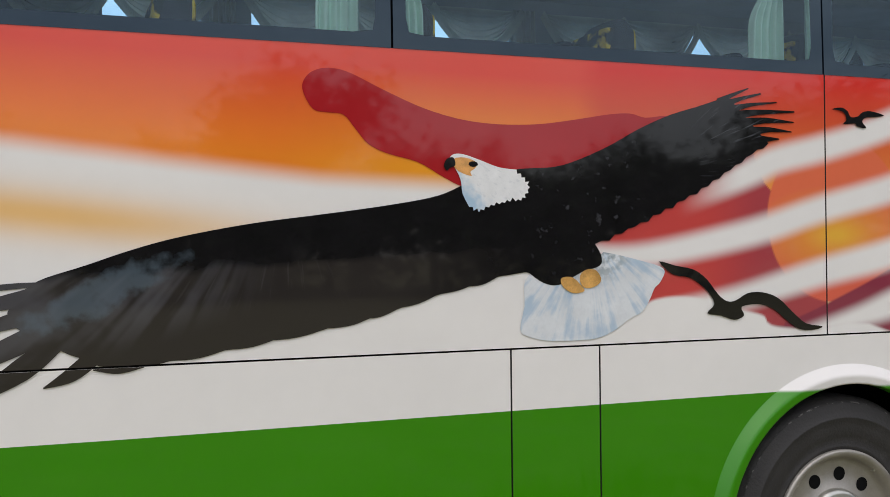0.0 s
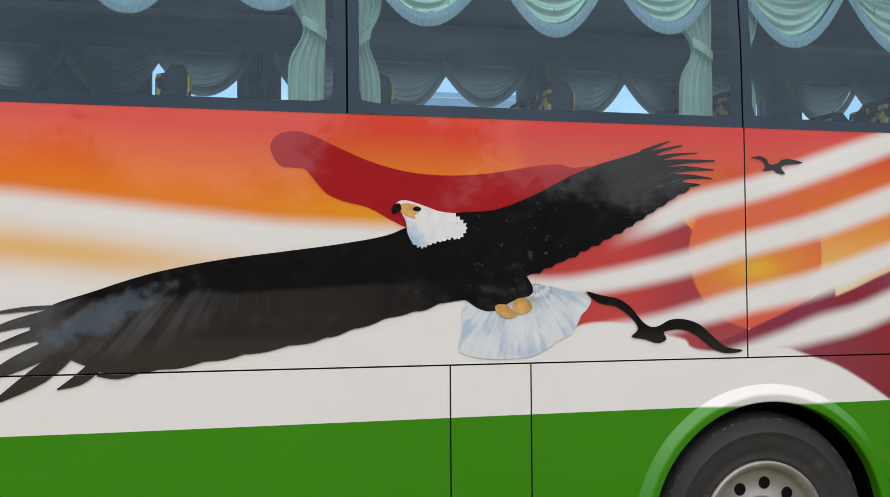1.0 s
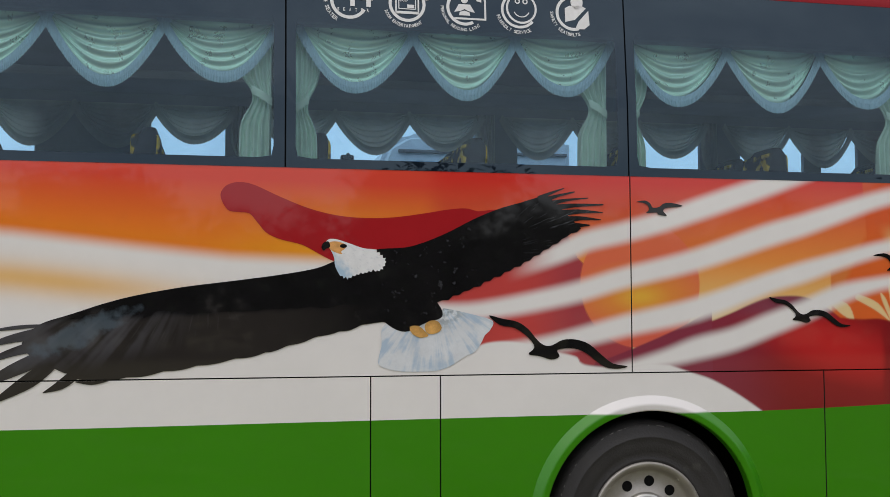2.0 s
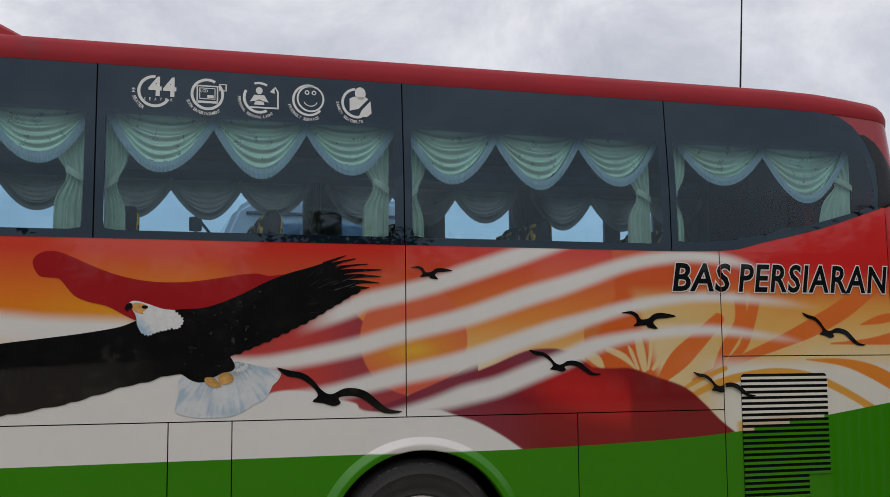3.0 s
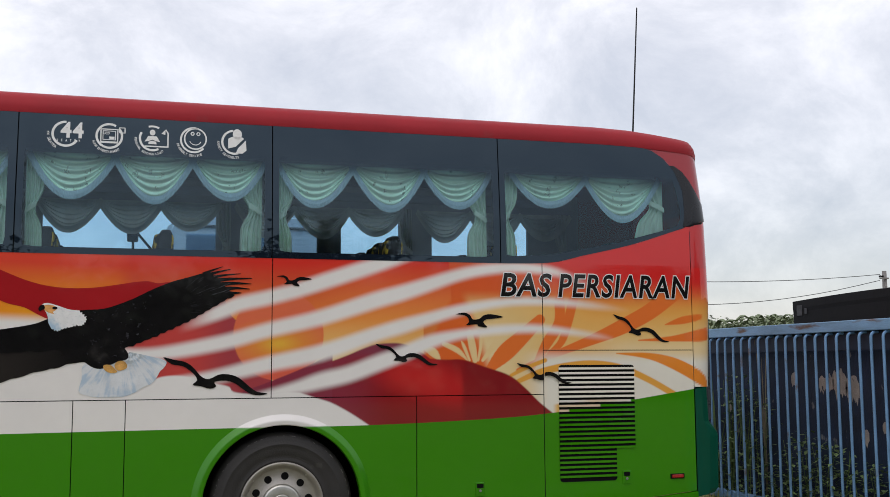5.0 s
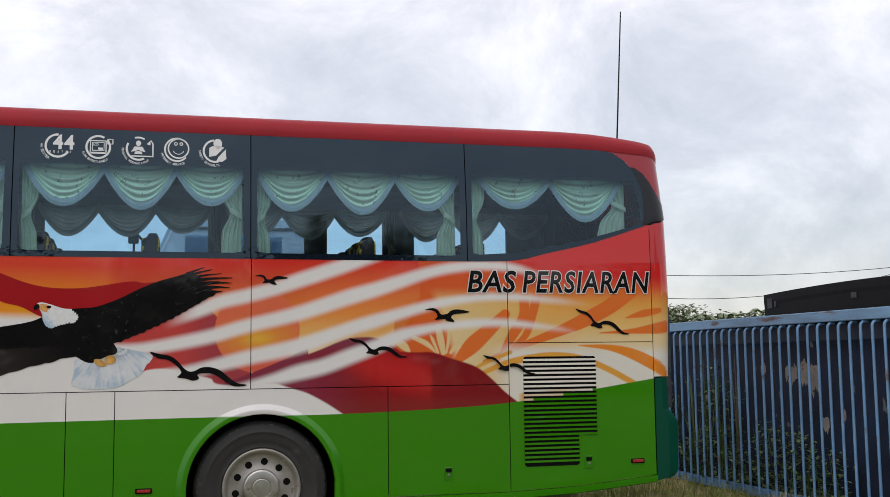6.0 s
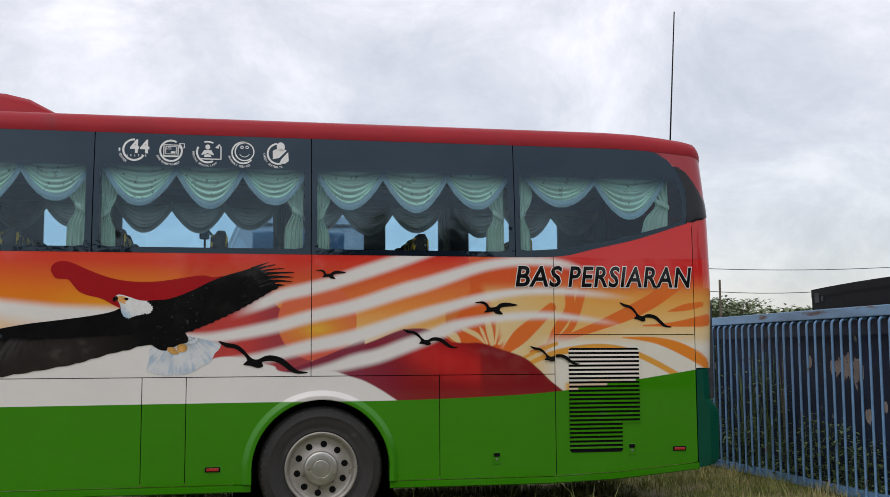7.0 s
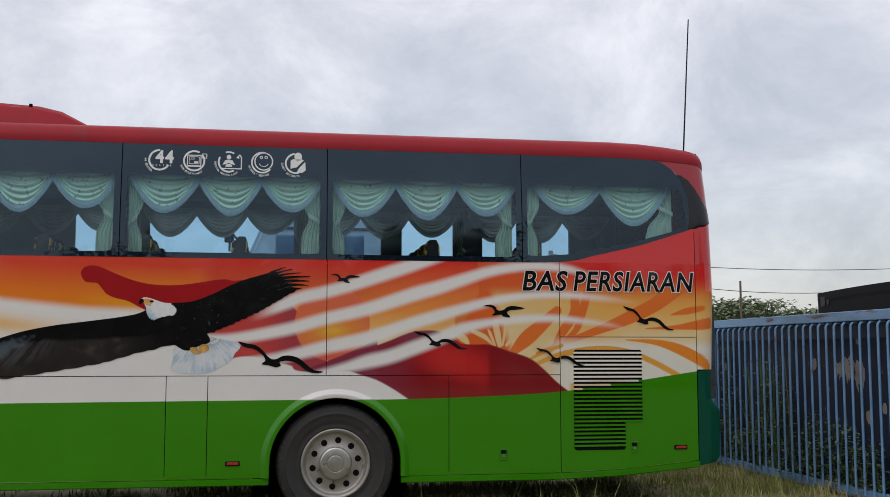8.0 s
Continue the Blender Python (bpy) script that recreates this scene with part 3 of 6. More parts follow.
# flared lip round the wheel opening
verts, faces, tone = [], [], []
ang = np.concatenate([[(-0.17, 0)], [(a, 1) for a in np.linspace(0.0, math.pi, 601)], [(math.pi + 0.17, 0)]])[:, 0]
prof = [(ARCH_R - 0.004, 0.03), (ARCH_R - 0.004, -0.026), (ARCH_R, -0.031), (ARCH_R + 0.028, -0.034), (ARCH_R + 0.036, -0.031), (ARCH_R + 0.070, -0.003), (ARCH_R + 0.076, 0.001)]
prof = [tuple(p) for p in resample(prof, 30)]
for a in ang:
    for r, y in prof:
        p = (ARCH_X + r * math.cos(a), y, ARCH_Z + r * math.sin(a))
        if a < 0 or a > math.pi:
            p = (ARCH_X + r * (1 if a < 1 else -1), y, ARCH_Z - 0.11)
        verts.append(p)
        cover = float(sm(1.040, 1.052, p[2]))
        tone.append((*(g + (w - g) * cover for g, w in zip(GREENC, WHITE)), 1))
k = len(prof)
for i in range(len(ang) - 1):
    faces += [(i * k + j, i * k + j + 1, (i + 1) * k + j + 1, (i + 1) * k + j) for j in range(k - 1)]
me = mesh_from("wheel_arch_lip", verts, faces, True)
me.color_attributes.new("mural", "FLOAT_COLOR", "POINT").data.foreach_set("color", np.array(tone, np.float32).ravel())
part("wheel_arch_lip", me, M_LIP, bus, "flared lip of the wheel arch, white over green")


# ---- prints on the side ----
from mathutils.geometry import tessellate_polygon as tessellate
def print_shape(name, outline, y, material, parent, label="", cut=True):
    """A thin printed shape on the side, cut where a panel gap runs."""
    p = [Vector((a, b, 0)) for a, b in outline]
    tri = tessellate([p])
    bm = bmesh.new()
    vs = [bm.verts.new((v.x, 0, v.y)) for v in p]
    for t in tri:
        try:
            bm.faces.new([vs[i] for i in t])
        except ValueError:
            pass
    if cut:
        cut_gaps(bm)
    for v in bm.verts:
        v.co.y = float(side_y(v.co.z)) - y
    bm.normal_update()
    for f in bm.faces:
        if f.normal.y > 0:
            f.normal_flip()
    return part(name, bm, material, parent, label)


def cut_gaps(bm):
    for axis, c, test in ((2, SEAM_Z, lambda v: True), (0, B_X, lambda v: True), (2, MID_Z, lambda v: v.x > B_X), (0, A_X, lambda v: v.z > SEAM_Z)):
        no = Vector((1, 0, 0)) if axis == 0 else Vector((0, 0, 1))
        for off in (-G, G):
            geom = [f for f in bm.faces if test(f.calc_center_median())]
            geom += list({e for f in geom for e in f.edges}) + list({v for f in geom for v in f.verts})
            bmesh.ops.bisect_plane(bm, geom=geom, plane_co=no * (c + off), plane_no=no)
        dead = [f for f in bm.faces if test(f.calc_center_median()) and abs(f.calc_center_median()[axis] - c) < G]
        bmesh.ops.delete(bm, geom=dead, context="FACES")


def blade(points):
    p = spline(points, 5)
    d = np.gradient(p[:, :2], axis=0)
    nrm = np.stack([-d[:, 1], d[:, 0]], 1) / np.linalg.norm(d, axis=1)[:, None]
    return np.concatenate([p[:, :2] + nrm * p[:, 2:], (p[:, :2] - nrm * p[:, 2:])[::-1]])


def ruffle(points, size, step, rng):
    """An uneven feathered edge along an outline."""
    p = resample(points, max(int(np.linalg.norm(np.diff(points, axis=0), axis=1).sum() / step), 3))
    d = np.gradient(p, axis=0)
    nrm = np.stack([-d[:, 1], d[:, 0]], 1) / np.linalg.norm(d, axis=1)[:, None]
    push = size * (np.arange(len(p)) % 2) * (0.5 + rng.random(len(p)))
    push[0] = push[-1] = 0
    return p + nrm * push[:, None]


rng = np.random.default_rng(4)
print_shape("print_cloud", spline([(-2.104, 2.132), (-2.09, 2.175), (-2.052, 2.199), (-2.002, 2.205), (-1.939, 2.191), (-1.824, 2.14), (-1.684, 2.085), (-1.542, 2.051), (-1.398, 2.04), (-1.251, 2.046), (-1.101, 2.068), (-0.974, 2.09), (-0.885, 2.097), (-0.82, 2.084), (-0.729, 2.086), (-0.95, 1.963), (-1.227, 1.87), (-1.447, 1.826), (-1.538, 1.82), (-1.614, 1.852), (-1.708, 1.902), (-1.813, 1.928), (-1.882, 1.959), (-1.927, 2.009), (-1.966, 2.053), (-2.018, 2.059), (-2.07, 2.069)], 4, True), 0.002, M_LOBE, bus, "dark red cloud shape in the mural")
WING_LOW = spline([(-1.299, 1.521), (-1.401, 1.51), (-1.497, 1.481), (-1.592, 1.463), (-1.71, 1.428), (-1.826, 1.393), (-1.917, 1.368), (-2.052, 1.343), (-2.207, 1.315), (-2.338, 1.294), (-2.488, 1.269), (-2.614, 1.259), (-2.738, 1.264), (-2.82, 1.298), (-2.901, 1.338), (-2.97, 1.378), (-2.998, 1.425)], 6)
n = len(WING_LOW)
ripple = 0.008 * np.abs(np.sin(np.linspace(0, 14 * math.pi, n))) * sm(0, 10, np.arange(n)) * sm(n, n - 30, np.arange(n))
WING_LOW[:, 1] -= ripple - 0.004
EAGLE_TOP = spline([(-2.982, 1.467), (-2.913, 1.522), (-2.781, 1.566), (-2.636, 1.615), (-2.489, 1.654), (-2.274, 1.694), (-2.052, 1.723), (-1.825, 1.754), (-1.638, 1.789), (-1.519, 1.837), (-1.35, 1.883), (-1.202, 1.895), (-1.102, 1.922), (-0.976, 1.975), (-0.847, 2.042), (-0.716, 2.097), (-0.583, 2.137), (-0.459, 2.177)], 5)
EAGLE_LOW = np.array([(-0.274, 2.004), (-0.343, 1.97), (-0.398, 1.935), (-0.493, 1.879), (-0.587, 1.824), (-0.694, 1.771), (-0.799, 1.722), (-0.85, 1.696), (-0.953, 1.655), (-1.035, 1.621), (-1.01, 1.578), (-1.018, 1.542), (-1.093, 1.519), (-1.181, 1.477), (-1.243, 1.485), (-1.299, 1.521)])
wing_edge = ruffle(spline(EAGLE_LOW[:10], 3), 0.008, 0.028, rng)
eagle_outline = np.concatenate([EAGLE_TOP, wing_edge, spline(EAGLE_LOW[9:], 4)[1:], WING_LOW[1:]])


def calculator(m):
    """Small helpers that add arithmetic to a material's nodes."""
    n, l = m.node_tree.nodes, m.node_tree.links

    def feed(socket, v):
        if isinstance(v, (int, float)):
            socket.default_value = v
        elif isinstance(v, tuple):
            socket.default_value = (*v, 1)
        else:
            l.new(v, socket)

    def calc(op, a, c=0.0):
        node = n.new("ShaderNodeMath")
        node.operation = op
        feed(node.inputs[0], a)
        feed(node.inputs[1], c)
        return node.outputs[0]

    def ramp(v, a, c, to=1.0):
        node = n.new("ShaderNodeMapRange")
        node.interpolation_type = "SMOOTHSTEP"
        node.inputs["From Min"].default_value, node.inputs["From Max"].default_value, node.inputs["To Max"].default_value = a, c, to
        feed(node.inputs["Value"], v)
        return node.outputs["Result"]

    def mix(factor, a, c):
        node = n.new("ShaderNodeMix")
        node.data_type = "RGBA"
        feed(node.inputs["Factor"], factor)
        feed(node.inputs["A"], a)
        feed(node.inputs["B"], c)
        return node.outputs["Result"]

    def grain(x, y, scale, detail=4):
        join, node = n.new("ShaderNodeCombineXYZ"), n.new("ShaderNodeTexNoise")
        feed(join.inputs["X"], x)
        feed(join.inputs["Y"], y)
        l.new(join.outputs["Vector"], node.inputs["Vector"])
        node.inputs["Scale"].default_value, node.inputs["Detail"].default_value = scale, detail
        return node.outputs["Fac"]
    co, sep = n.new("ShaderNodeTexCoord"), n.new("ShaderNodeSeparateXYZ")
    l.new(co.outputs["Object"], sep.inputs["Vector"])
    return calc, ramp, mix, grain, sep.outputs["X"], sep.outputs["Z"]


def fan(calc, x, z, cx, cz):
    """Angle and distance round the root of a spread of feathers."""
    dx, dz = calc("SUBTRACT", x, cx), calc("SUBTRACT", z, cz)
    return calc("ARCTAN2", dz, dx), calc("SQRT", calc("ADD", calc("MULTIPLY", dx, dx), calc("MULTIPLY", dz, dz)))


def eagle_paint():
    """Near-black plumage; feather shafts show grey-blue on the forward hand and at the aft tip."""
    m = mat("eagle_plumage_print", (0.0065, 0.006, 0.0065), 0.45, vary=0.4, scale=7.0, coat=0.9, spec=0.04)
    calc, ramp, mix, grain, x, z = calculator(m)
    b = m.node_tree.nodes["Principled BSDF"]
    tone = b.inputs["Base Color"].links[0].from_socket
    # brown sheen of mirrored ground, painted over the forward wing's long feathers
    coverts = calc("ADD", calc("ADD", calc("MULTIPLY", x, 0.055), 1.672), calc("MULTIPLY", grain(x, z, 7.0), 0.05))
    below = calc("SUBTRACT", coverts, z)
    tone = mix(calc("MULTIPLY", ramp(below, 0.0, 0.03), ramp(x, -1.25, -1.9, 0.85)), tone, (0.028, 0.0235, 0.021))
    # long feathers spread from the wrist
    angle, far = fan(calc, x, z, -2.15, 1.95)
    blades = grain(calc("MULTIPLY", angle, 6.5), calc("MULTIPLY", far, 1.1), 2.2, 1.5)
    fine_ = grain(calc("MULTIPLY", angle, 14.0), calc("MULTIPLY", far, 2.0), 3.0, 3)
    patch = grain(x, z, 4.2, 3)
    hand = calc("MULTIPLY", ramp(x, -2.15, -2.62), ramp(below, -0.015, 0.02))
    hand = calc("MULTIPLY", hand, ramp(calc("SUBTRACT", z, calc("MULTIPLY", calc("ADD", x, 2.6), 0.25)), 1.30, 1.44))
    lit = ramp(calc("ADD", calc("MULTIPLY", blades, 0.65), calc("MULTIPLY", patch, 0.45)), 0.45, 0.62)
    tone = mix(calc("MULTIPLY", hand, calc("MULTIPLY", lit, 0.70)), tone, (0.085, 0.083, 0.090))
    dx = calc("ADD", x, 2.74)
    dz = calc("SUBTRACT", calc("SUBTRACT", z, 1.475), calc("MULTIPLY", dx, 0.42))
    spot = calc("ADD", calc("POWER", calc("ABSOLUTE", calc("MULTIPLY", dx, 4.6)), 2.0), calc("POWER", calc("ABSOLUTE", calc("MULTIPLY", dz, 17.0)), 2.0))
    blue = ramp(calc("ADD", spot, calc("MULTIPLY", calc("SUBTRACT", grain(x, z, 16.0, 5), 0.5), 3.6)), 1.5, 0.2, 0.55)
    tone = mix(blue, tone, (0.105, 0.14, 0.17))
    barbs = calc("MULTIPLY", calc("MULTIPLY", ramp(x, -1.7, -2.2), ramp(below, 0.0, 0.02)), calc("MULTIPLY", ramp(below, 0.20, 0.04), ramp(fine_, 0.58, 0.72, 0.16)))
    tone = mix(barbs, tone, (0.10, 0.095, 0.095))
    # thin pale shafts at the aft tip
    angle2, far2 = fan(calc, x, z, -0.86, 1.86)
    shafts = ramp(grain(calc("MULTIPLY", angle2, 26.0), calc("MULTIPLY", far2, 3.0), 1.7, 2), 0.58, 0.68, 0.75)
    tone = mix(calc("MULTIPLY", shafts, calc("MULTIPLY", ramp(x, -0.66, -0.50), ramp(grain(x, z, 11.0), 0.42, 0.62))), tone, (0.085, 0.09, 0.10))
    # scattered ruffled feathers on the breast
    body = calc("MULTIPLY", ramp(x, -1.36, -1.20), calc("MULTIPLY", ramp(x, -0.75, -0.98), ramp(z, 1.50, 1.56)))
    tone = mix(calc("MULTIPLY", body, ramp(grain(x, z, 26.0, 5), 0.61, 0.70, 0.8)), tone, (0.055, 0.055, 0.062))
    m.node_tree.links.new(tone, b.inputs["Base Color"])
    return m


def tail_paint():
    """White tail feathers with blue-grey shade between them."""
    m = mat("tail_feathers_print", (0.70, 0.72, 0.735), 0.45, vary=0.10, scale=9.0, coat=0.9, spec=0.04)
    calc, ramp, mix, grain, x, z = calculator(m)
    b = m.node_tree.nodes["Principled BSDF"]
    tone = b.inputs["Base Color"].links[0].from_socket
    angle, far = fan(calc, x, z, -1.06, 1.68)
    streaks = grain(calc("MULTIPLY", angle, 9.0), calc("MULTIPLY", far, 2.2), 1.6, 4)
    hairs = grain(calc("MULTIPLY", angle, 48.0), calc("MULTIPLY", far, 3.0), 1.6, 3)
    cloud = grain(x, z, 8.0, 4)
    shade = ramp(calc("ADD", calc("MULTIPLY", streaks, 0.45), calc("MULTIPLY", cloud, 0.65)), 0.52, 0.68, 0.85)
    tone = mix(shade, tone, (0.40, 0.52, 0.64))
    tone = mix(ramp(hairs, 0.55, 0.75, 0.10), tone, (0.33, 0.40, 0.48))
    near = calc("MULTIPLY", ramp(far, 0.24, 0.14), ramp(grain(x, z, 30.0), 0.40, 0.58, 0.75))
    tone = mix(near, tone, (0.20, 0.25, 0.27))
    m.node_tree.links.new(tone, b.inputs["Base Color"])
    return m


def head_paint():
    """White head feathers turning blue at the throat."""
    m = mat("head_feathers_print", (0.80, 0.795, 0.785), 0.45, vary=0.07, scale=26.0, coat=0.9, spec=0.04)
    calc, ramp, mix, grain, x, z = calculator(m)
    b = m.node_tree.nodes["Principled BSDF"]
    tone = b.inputs["Base Color"].links[0].from_socket
    lean = calc("ADD", calc("ADD", calc("MULTIPLY", x, -0.75), calc("MULTIPLY", z, -0.75)), calc("MULTIPLY", grain(x, z, 34.0), 0.10))
    tone = mix(ramp(lean, -0.205, -0.130, 0.9), tone, (0.36, 0.52, 0.66))
    wisps = ramp(grain(calc("MULTIPLY", x, 0.6), calc("ADD", z, calc("MULTIPLY", x, 0.5)), 60.0, 3), 0.56, 0.70, 0.35)
    tone = mix(wisps, tone, (0.50, 0.52, 0.55))
    m.node_tree.links.new(tone, b.inputs["Base Color"])
    return m


M_EAGLE, M_TAIL, M_HEAD = eagle_paint(), tail_paint(), head_paint()
eagle = print_shape("print_eagle", eagle_outline, 0.004, M_EAGLE, bus, "black soaring bird of prey with spread wings")
for k, p in enumerate(([(-2.903, 1.513, 0.006), (-3.023, 1.504, 0.009), (-3.18, 1.482, 0.002)], [(-2.902, 1.479, 0.03), (-3.062, 1.447, 0.017), (-3.218, 1.391, 0.002)], [(-2.902, 1.428, 0.03), (-3.061, 1.382, 0.017), (-3.236, 1.308, 0.002)], [(-2.861, 1.385, 0.035), (-3.041, 1.303, 0.029), (-3.235, 1.204, 0.002)], [(-2.841, 1.352, 0.021), (-2.961, 1.259, 0.034), (-3.138, 1.149, 0.004)], [(-2.748, 1.297, 0.026), (-2.82, 1.239, 0.022), (-2.9, 1.202, 0.002)], [(-2.614, 1.268, 0.018), (-2.686, 1.248, 0.013), (-2.758, 1.25, 0.002)])):
    print_shape("wing_feather", blade(p), 0.0042 + 0.0001 * k, M_EAGLE, eagle)
for k, p in enumerate(([(-0.503, 2.156, 0.012), (-0.435, 2.185, 0.007), (-0.364, 2.212, 0.002)], [(-0.476, 2.144, 0.015), (-0.408, 2.169, 0.008), (-0.307, 2.194, 0.003)], [(-0.449, 2.128, 0.015), (-0.354, 2.15, 0.007), (-0.233, 2.163, 0.002)], [(-0.423, 2.108, 0.017), (-0.313, 2.123, 0.01), (-0.15, 2.13, 0.003)], [(-0.396, 2.079, 0.017), (-0.286, 2.092, 0.011), (-0.154, 2.089, 0.002)], [(-0.369, 2.045, 0.02), (-0.273, 2.057, 0.01), (-0.165, 2.051, 0.002)], [(-0.37, 2.01, 0.02), (-0.301, 2.019, 0.013), (-0.224, 2.022, 0.002)])):
    print_shape("wing_feather", blade(p), 0.0042 + 0.0001 * k, M_EAGLE, eagle)
tail_pts = np.array([(-1.291, 1.521), (-1.317, 1.404), (-1.334, 1.322), (-1.305, 1.298), (-1.232, 1.28), (-1.133, 1.276), (-1.033, 1.281), (-0.957, 1.308), (-0.893, 1.349), (-0.841, 1.372), (-0.807, 1.42), (-0.789, 1.456), (-0.763, 1.48), (-0.749, 1.528), (-0.852, 1.56), (-0.992, 1.59), (-1.03, 1.578)])
tail_line = spline(tail_pts, 4, True)
print_shape("tail", tail_line, 0.003, M_TAIL, eagle, "pale blue-white fanned tail")
H = np.array([(-1.595, 1.92), (-1.578, 1.932), (-1.543, 1.932), (-1.483, 1.914), (-1.411, 1.89), (-1.343, 1.883), (-1.321, 1.865), (-1.292, 1.832), (-1.314, 1.78), (-1.375, 1.77), (-1.448, 1.751), (-1.491, 1.732), (-1.524, 1.751), (-1.548, 1.797), (-1.553, 1.837), (-1.562, 1.862)])
head_line = np.concatenate([spline(H[:6], 4), ruffle(spline(H[5:13], 4), -0.009, 0.010, rng)[1:], spline(H[12:], 3)[1:]])
print_shape("head", head_line, 0.006, M_HEAD, eagle, "white feathered head")
print_shape("face", spline([(-1.581, 1.915), (-1.538, 1.921), (-1.495, 1.905), (-1.5, 1.886), (-1.519, 1.872), (-1.514, 1.858), (-1.548, 1.867), (-1.576, 1.885)], 3, True), 0.0068, M_FACE, eagle, "yellow face")
print_shape("beak", spline([(-1.616, 1.892), (-1.605, 1.915), (-1.581, 1.92), (-1.574, 1.894), (-1.593, 1.885), (-1.605, 1.875)], 3, True), 0.0072, M_BLACK, eagle, "dark hooked beak")
print_shape("eye", [(-1.508 + 0.018 * math.cos(t), 1.899 + 0.010 * math.sin(t)) for t in np.linspace(0, 6.0, 10)], 0.0076, M_BLACK, eagle)
for p in ([(-1.176, 1.496), (-1.156, 1.505), (-1.124, 1.5), (-1.094, 1.472), (-1.082, 1.452), (-1.127, 1.446), (-1.166, 1.468)], [(-1.099, 1.507), (-1.076, 1.528), (-1.036, 1.528), (-1.013, 1.495), (-1.031, 1.471), (-1.071, 1.462), (-1.094, 1.476)]):
    print_shape("foot", spline(p, 3, True), 0.0064, M_FOOT, eagle, "yellow-brown clenched foot")

GULL = np.array([(-0.769, 1.555), (-0.697, 1.538), (-0.618, 1.522), (-0.56, 1.483), (-0.513, 1.428), (-0.473, 1.401), (-0.433, 1.403), (-0.379, 1.429), (-0.311, 1.431), (-0.237, 1.407), (-0.167, 1.349), (-0.106, 1.305), (-0.028, 1.291), (-0.065, 1.279), (-0.135, 1.283), (-0.195, 1.317), (-0.257, 1.363), (-0.325, 1.386), (-0.407, 1.378), (-0.396, 1.345), (-0.44, 1.329), (-0.501, 1.347), (-0.562, 1.358), (-0.53, 1.392), (-0.561, 1.441), (-0.632, 1.491), (-0.71, 1.506)])
TERN = np.array([(0.028, 2.155), (0.079, 2.164), (0.113, 2.149), (0.13, 2.124), (0.17, 2.128), (0.194, 2.146), (0.24, 2.153), (0.316, 2.136), (0.257, 2.127), (0.211, 2.123), (0.193, 2.105), (0.215, 2.077), (0.164, 2.084), (0.152, 2.096), (0.089, 2.092), (0.107, 2.111), (0.096, 2.139), (0.067, 2.151)])


def settle(shape, a0, b0, a, b):
    """Turn and scale a silhouette so that its wing tips come to a and b."""
    u, v = complex(*(b0 - a0)), complex(*(np.array(b) - np.array(a)))
    f = v / u
    return [((f * complex(*(p - a0))).real + a[0], (f * complex(*(p - a0))).imag + a[1]) for p in shape]


gull_line, tern_line = spline(GULL, 3, True), spline(TERN, 3, True)
gull_tips = [(0.781, 1.65), (1.263, 1.497), (1.903, 1.502), (2.361, 1.346), (2.739, 1.889), (3.232, 1.671)]
tern_tips = [(0.031, 2.148), (0.294, 2.132), (1.412, 1.879), (1.801, 1.861)]
print_shape("print_gull", gull_line, 0.005, M_BLACK, bus, "black gliding gull silhouette, the largest")
for i in (0, 2, 4):
    print_shape("print_gull", settle(gull_line, GULL[0], GULL[12], gull_tips[i], gull_tips[i + 1]), 0.0155 if i == 2 else 0.005, M_BLACK, bus, "black gliding gull silhouette")
for i in (0, 2):
    print_shape("print_gull", settle(tern_line, TERN[0], TERN[7], tern_tips[i], tern_tips[i + 1]), 0.005, M_BLACK, bus, "small black gull silhouette, wings raised")


def lettering(text, x0, x1, z, height, y, material, parent, name, shear=0.0, fat=0.0, label="", spacing=1.0):
    """Words as a thin mesh on the side, fitted between two places."""
    cu = bpy.data.curves.new("letters", "FONT")
    cu.body, cu.shear, cu.resolution_u, cu.space_character = text, shear, 3, spacing
    ob = bpy.data.objects.new("letters", cu)
    plain = bpy.data.meshes.new_from_object(ob)
    co = np.array([v.co for v in plain.vertices])
    lo, hi = co.min(0), co.max(0)
    cu.offset = fat
    ob.data = cu.copy()
    me = bpy.data.meshes.new_from_object(ob)
    bpy.data.objects.remove(ob)
    sx, sz = (x1 - x0) / (hi[0] - lo[0]), height / (hi[1] - lo[1])
    bm = bmesh.new()
    bm.from_mesh(me)
    for v in bm.verts:
        v.co = Vector((x0 + (v.co.x - lo[0]) * sx, 0, z + (v.co.y - lo[1]) * sz))
    cut_gaps(bm)
    for v in bm.verts:
        v.co.y = float(side_y(v.co.z)) - y
    for f in bm.faces:
        if f.normal.y > 0:
            f.normal_flip()
    return part(name, bm, material, parent, label)


for word, x0, x1, gap in (("BAS", 1.787, 2.205, 1.06), ("PERSIARAN", 2.270, 3.428, 1.10)):
    lettering(word, x0, x1, 2.026, 0.178, 0.005, M_WHITE, bus, "lettering_edge", 0.17, 0.050, "white outline of the lettering", gap)
    lettering(word, x0, x1, 2.026, 0.178, 0.0062, M_BLACK, bus, "lettering", 0.17, 0.020, "black slanted capital lettering", gap)


# ---- window band ----
def loop4(bottom, right, top, left, n=(24, 14, 24, 14)):
    """A loop of four sides, each resampled, for bridging to another one."""
    sides = [resample(s, k + 1)[:-1] for s, k in zip((bottom, right, top, left), n)]
    return np.concatenate(sides)


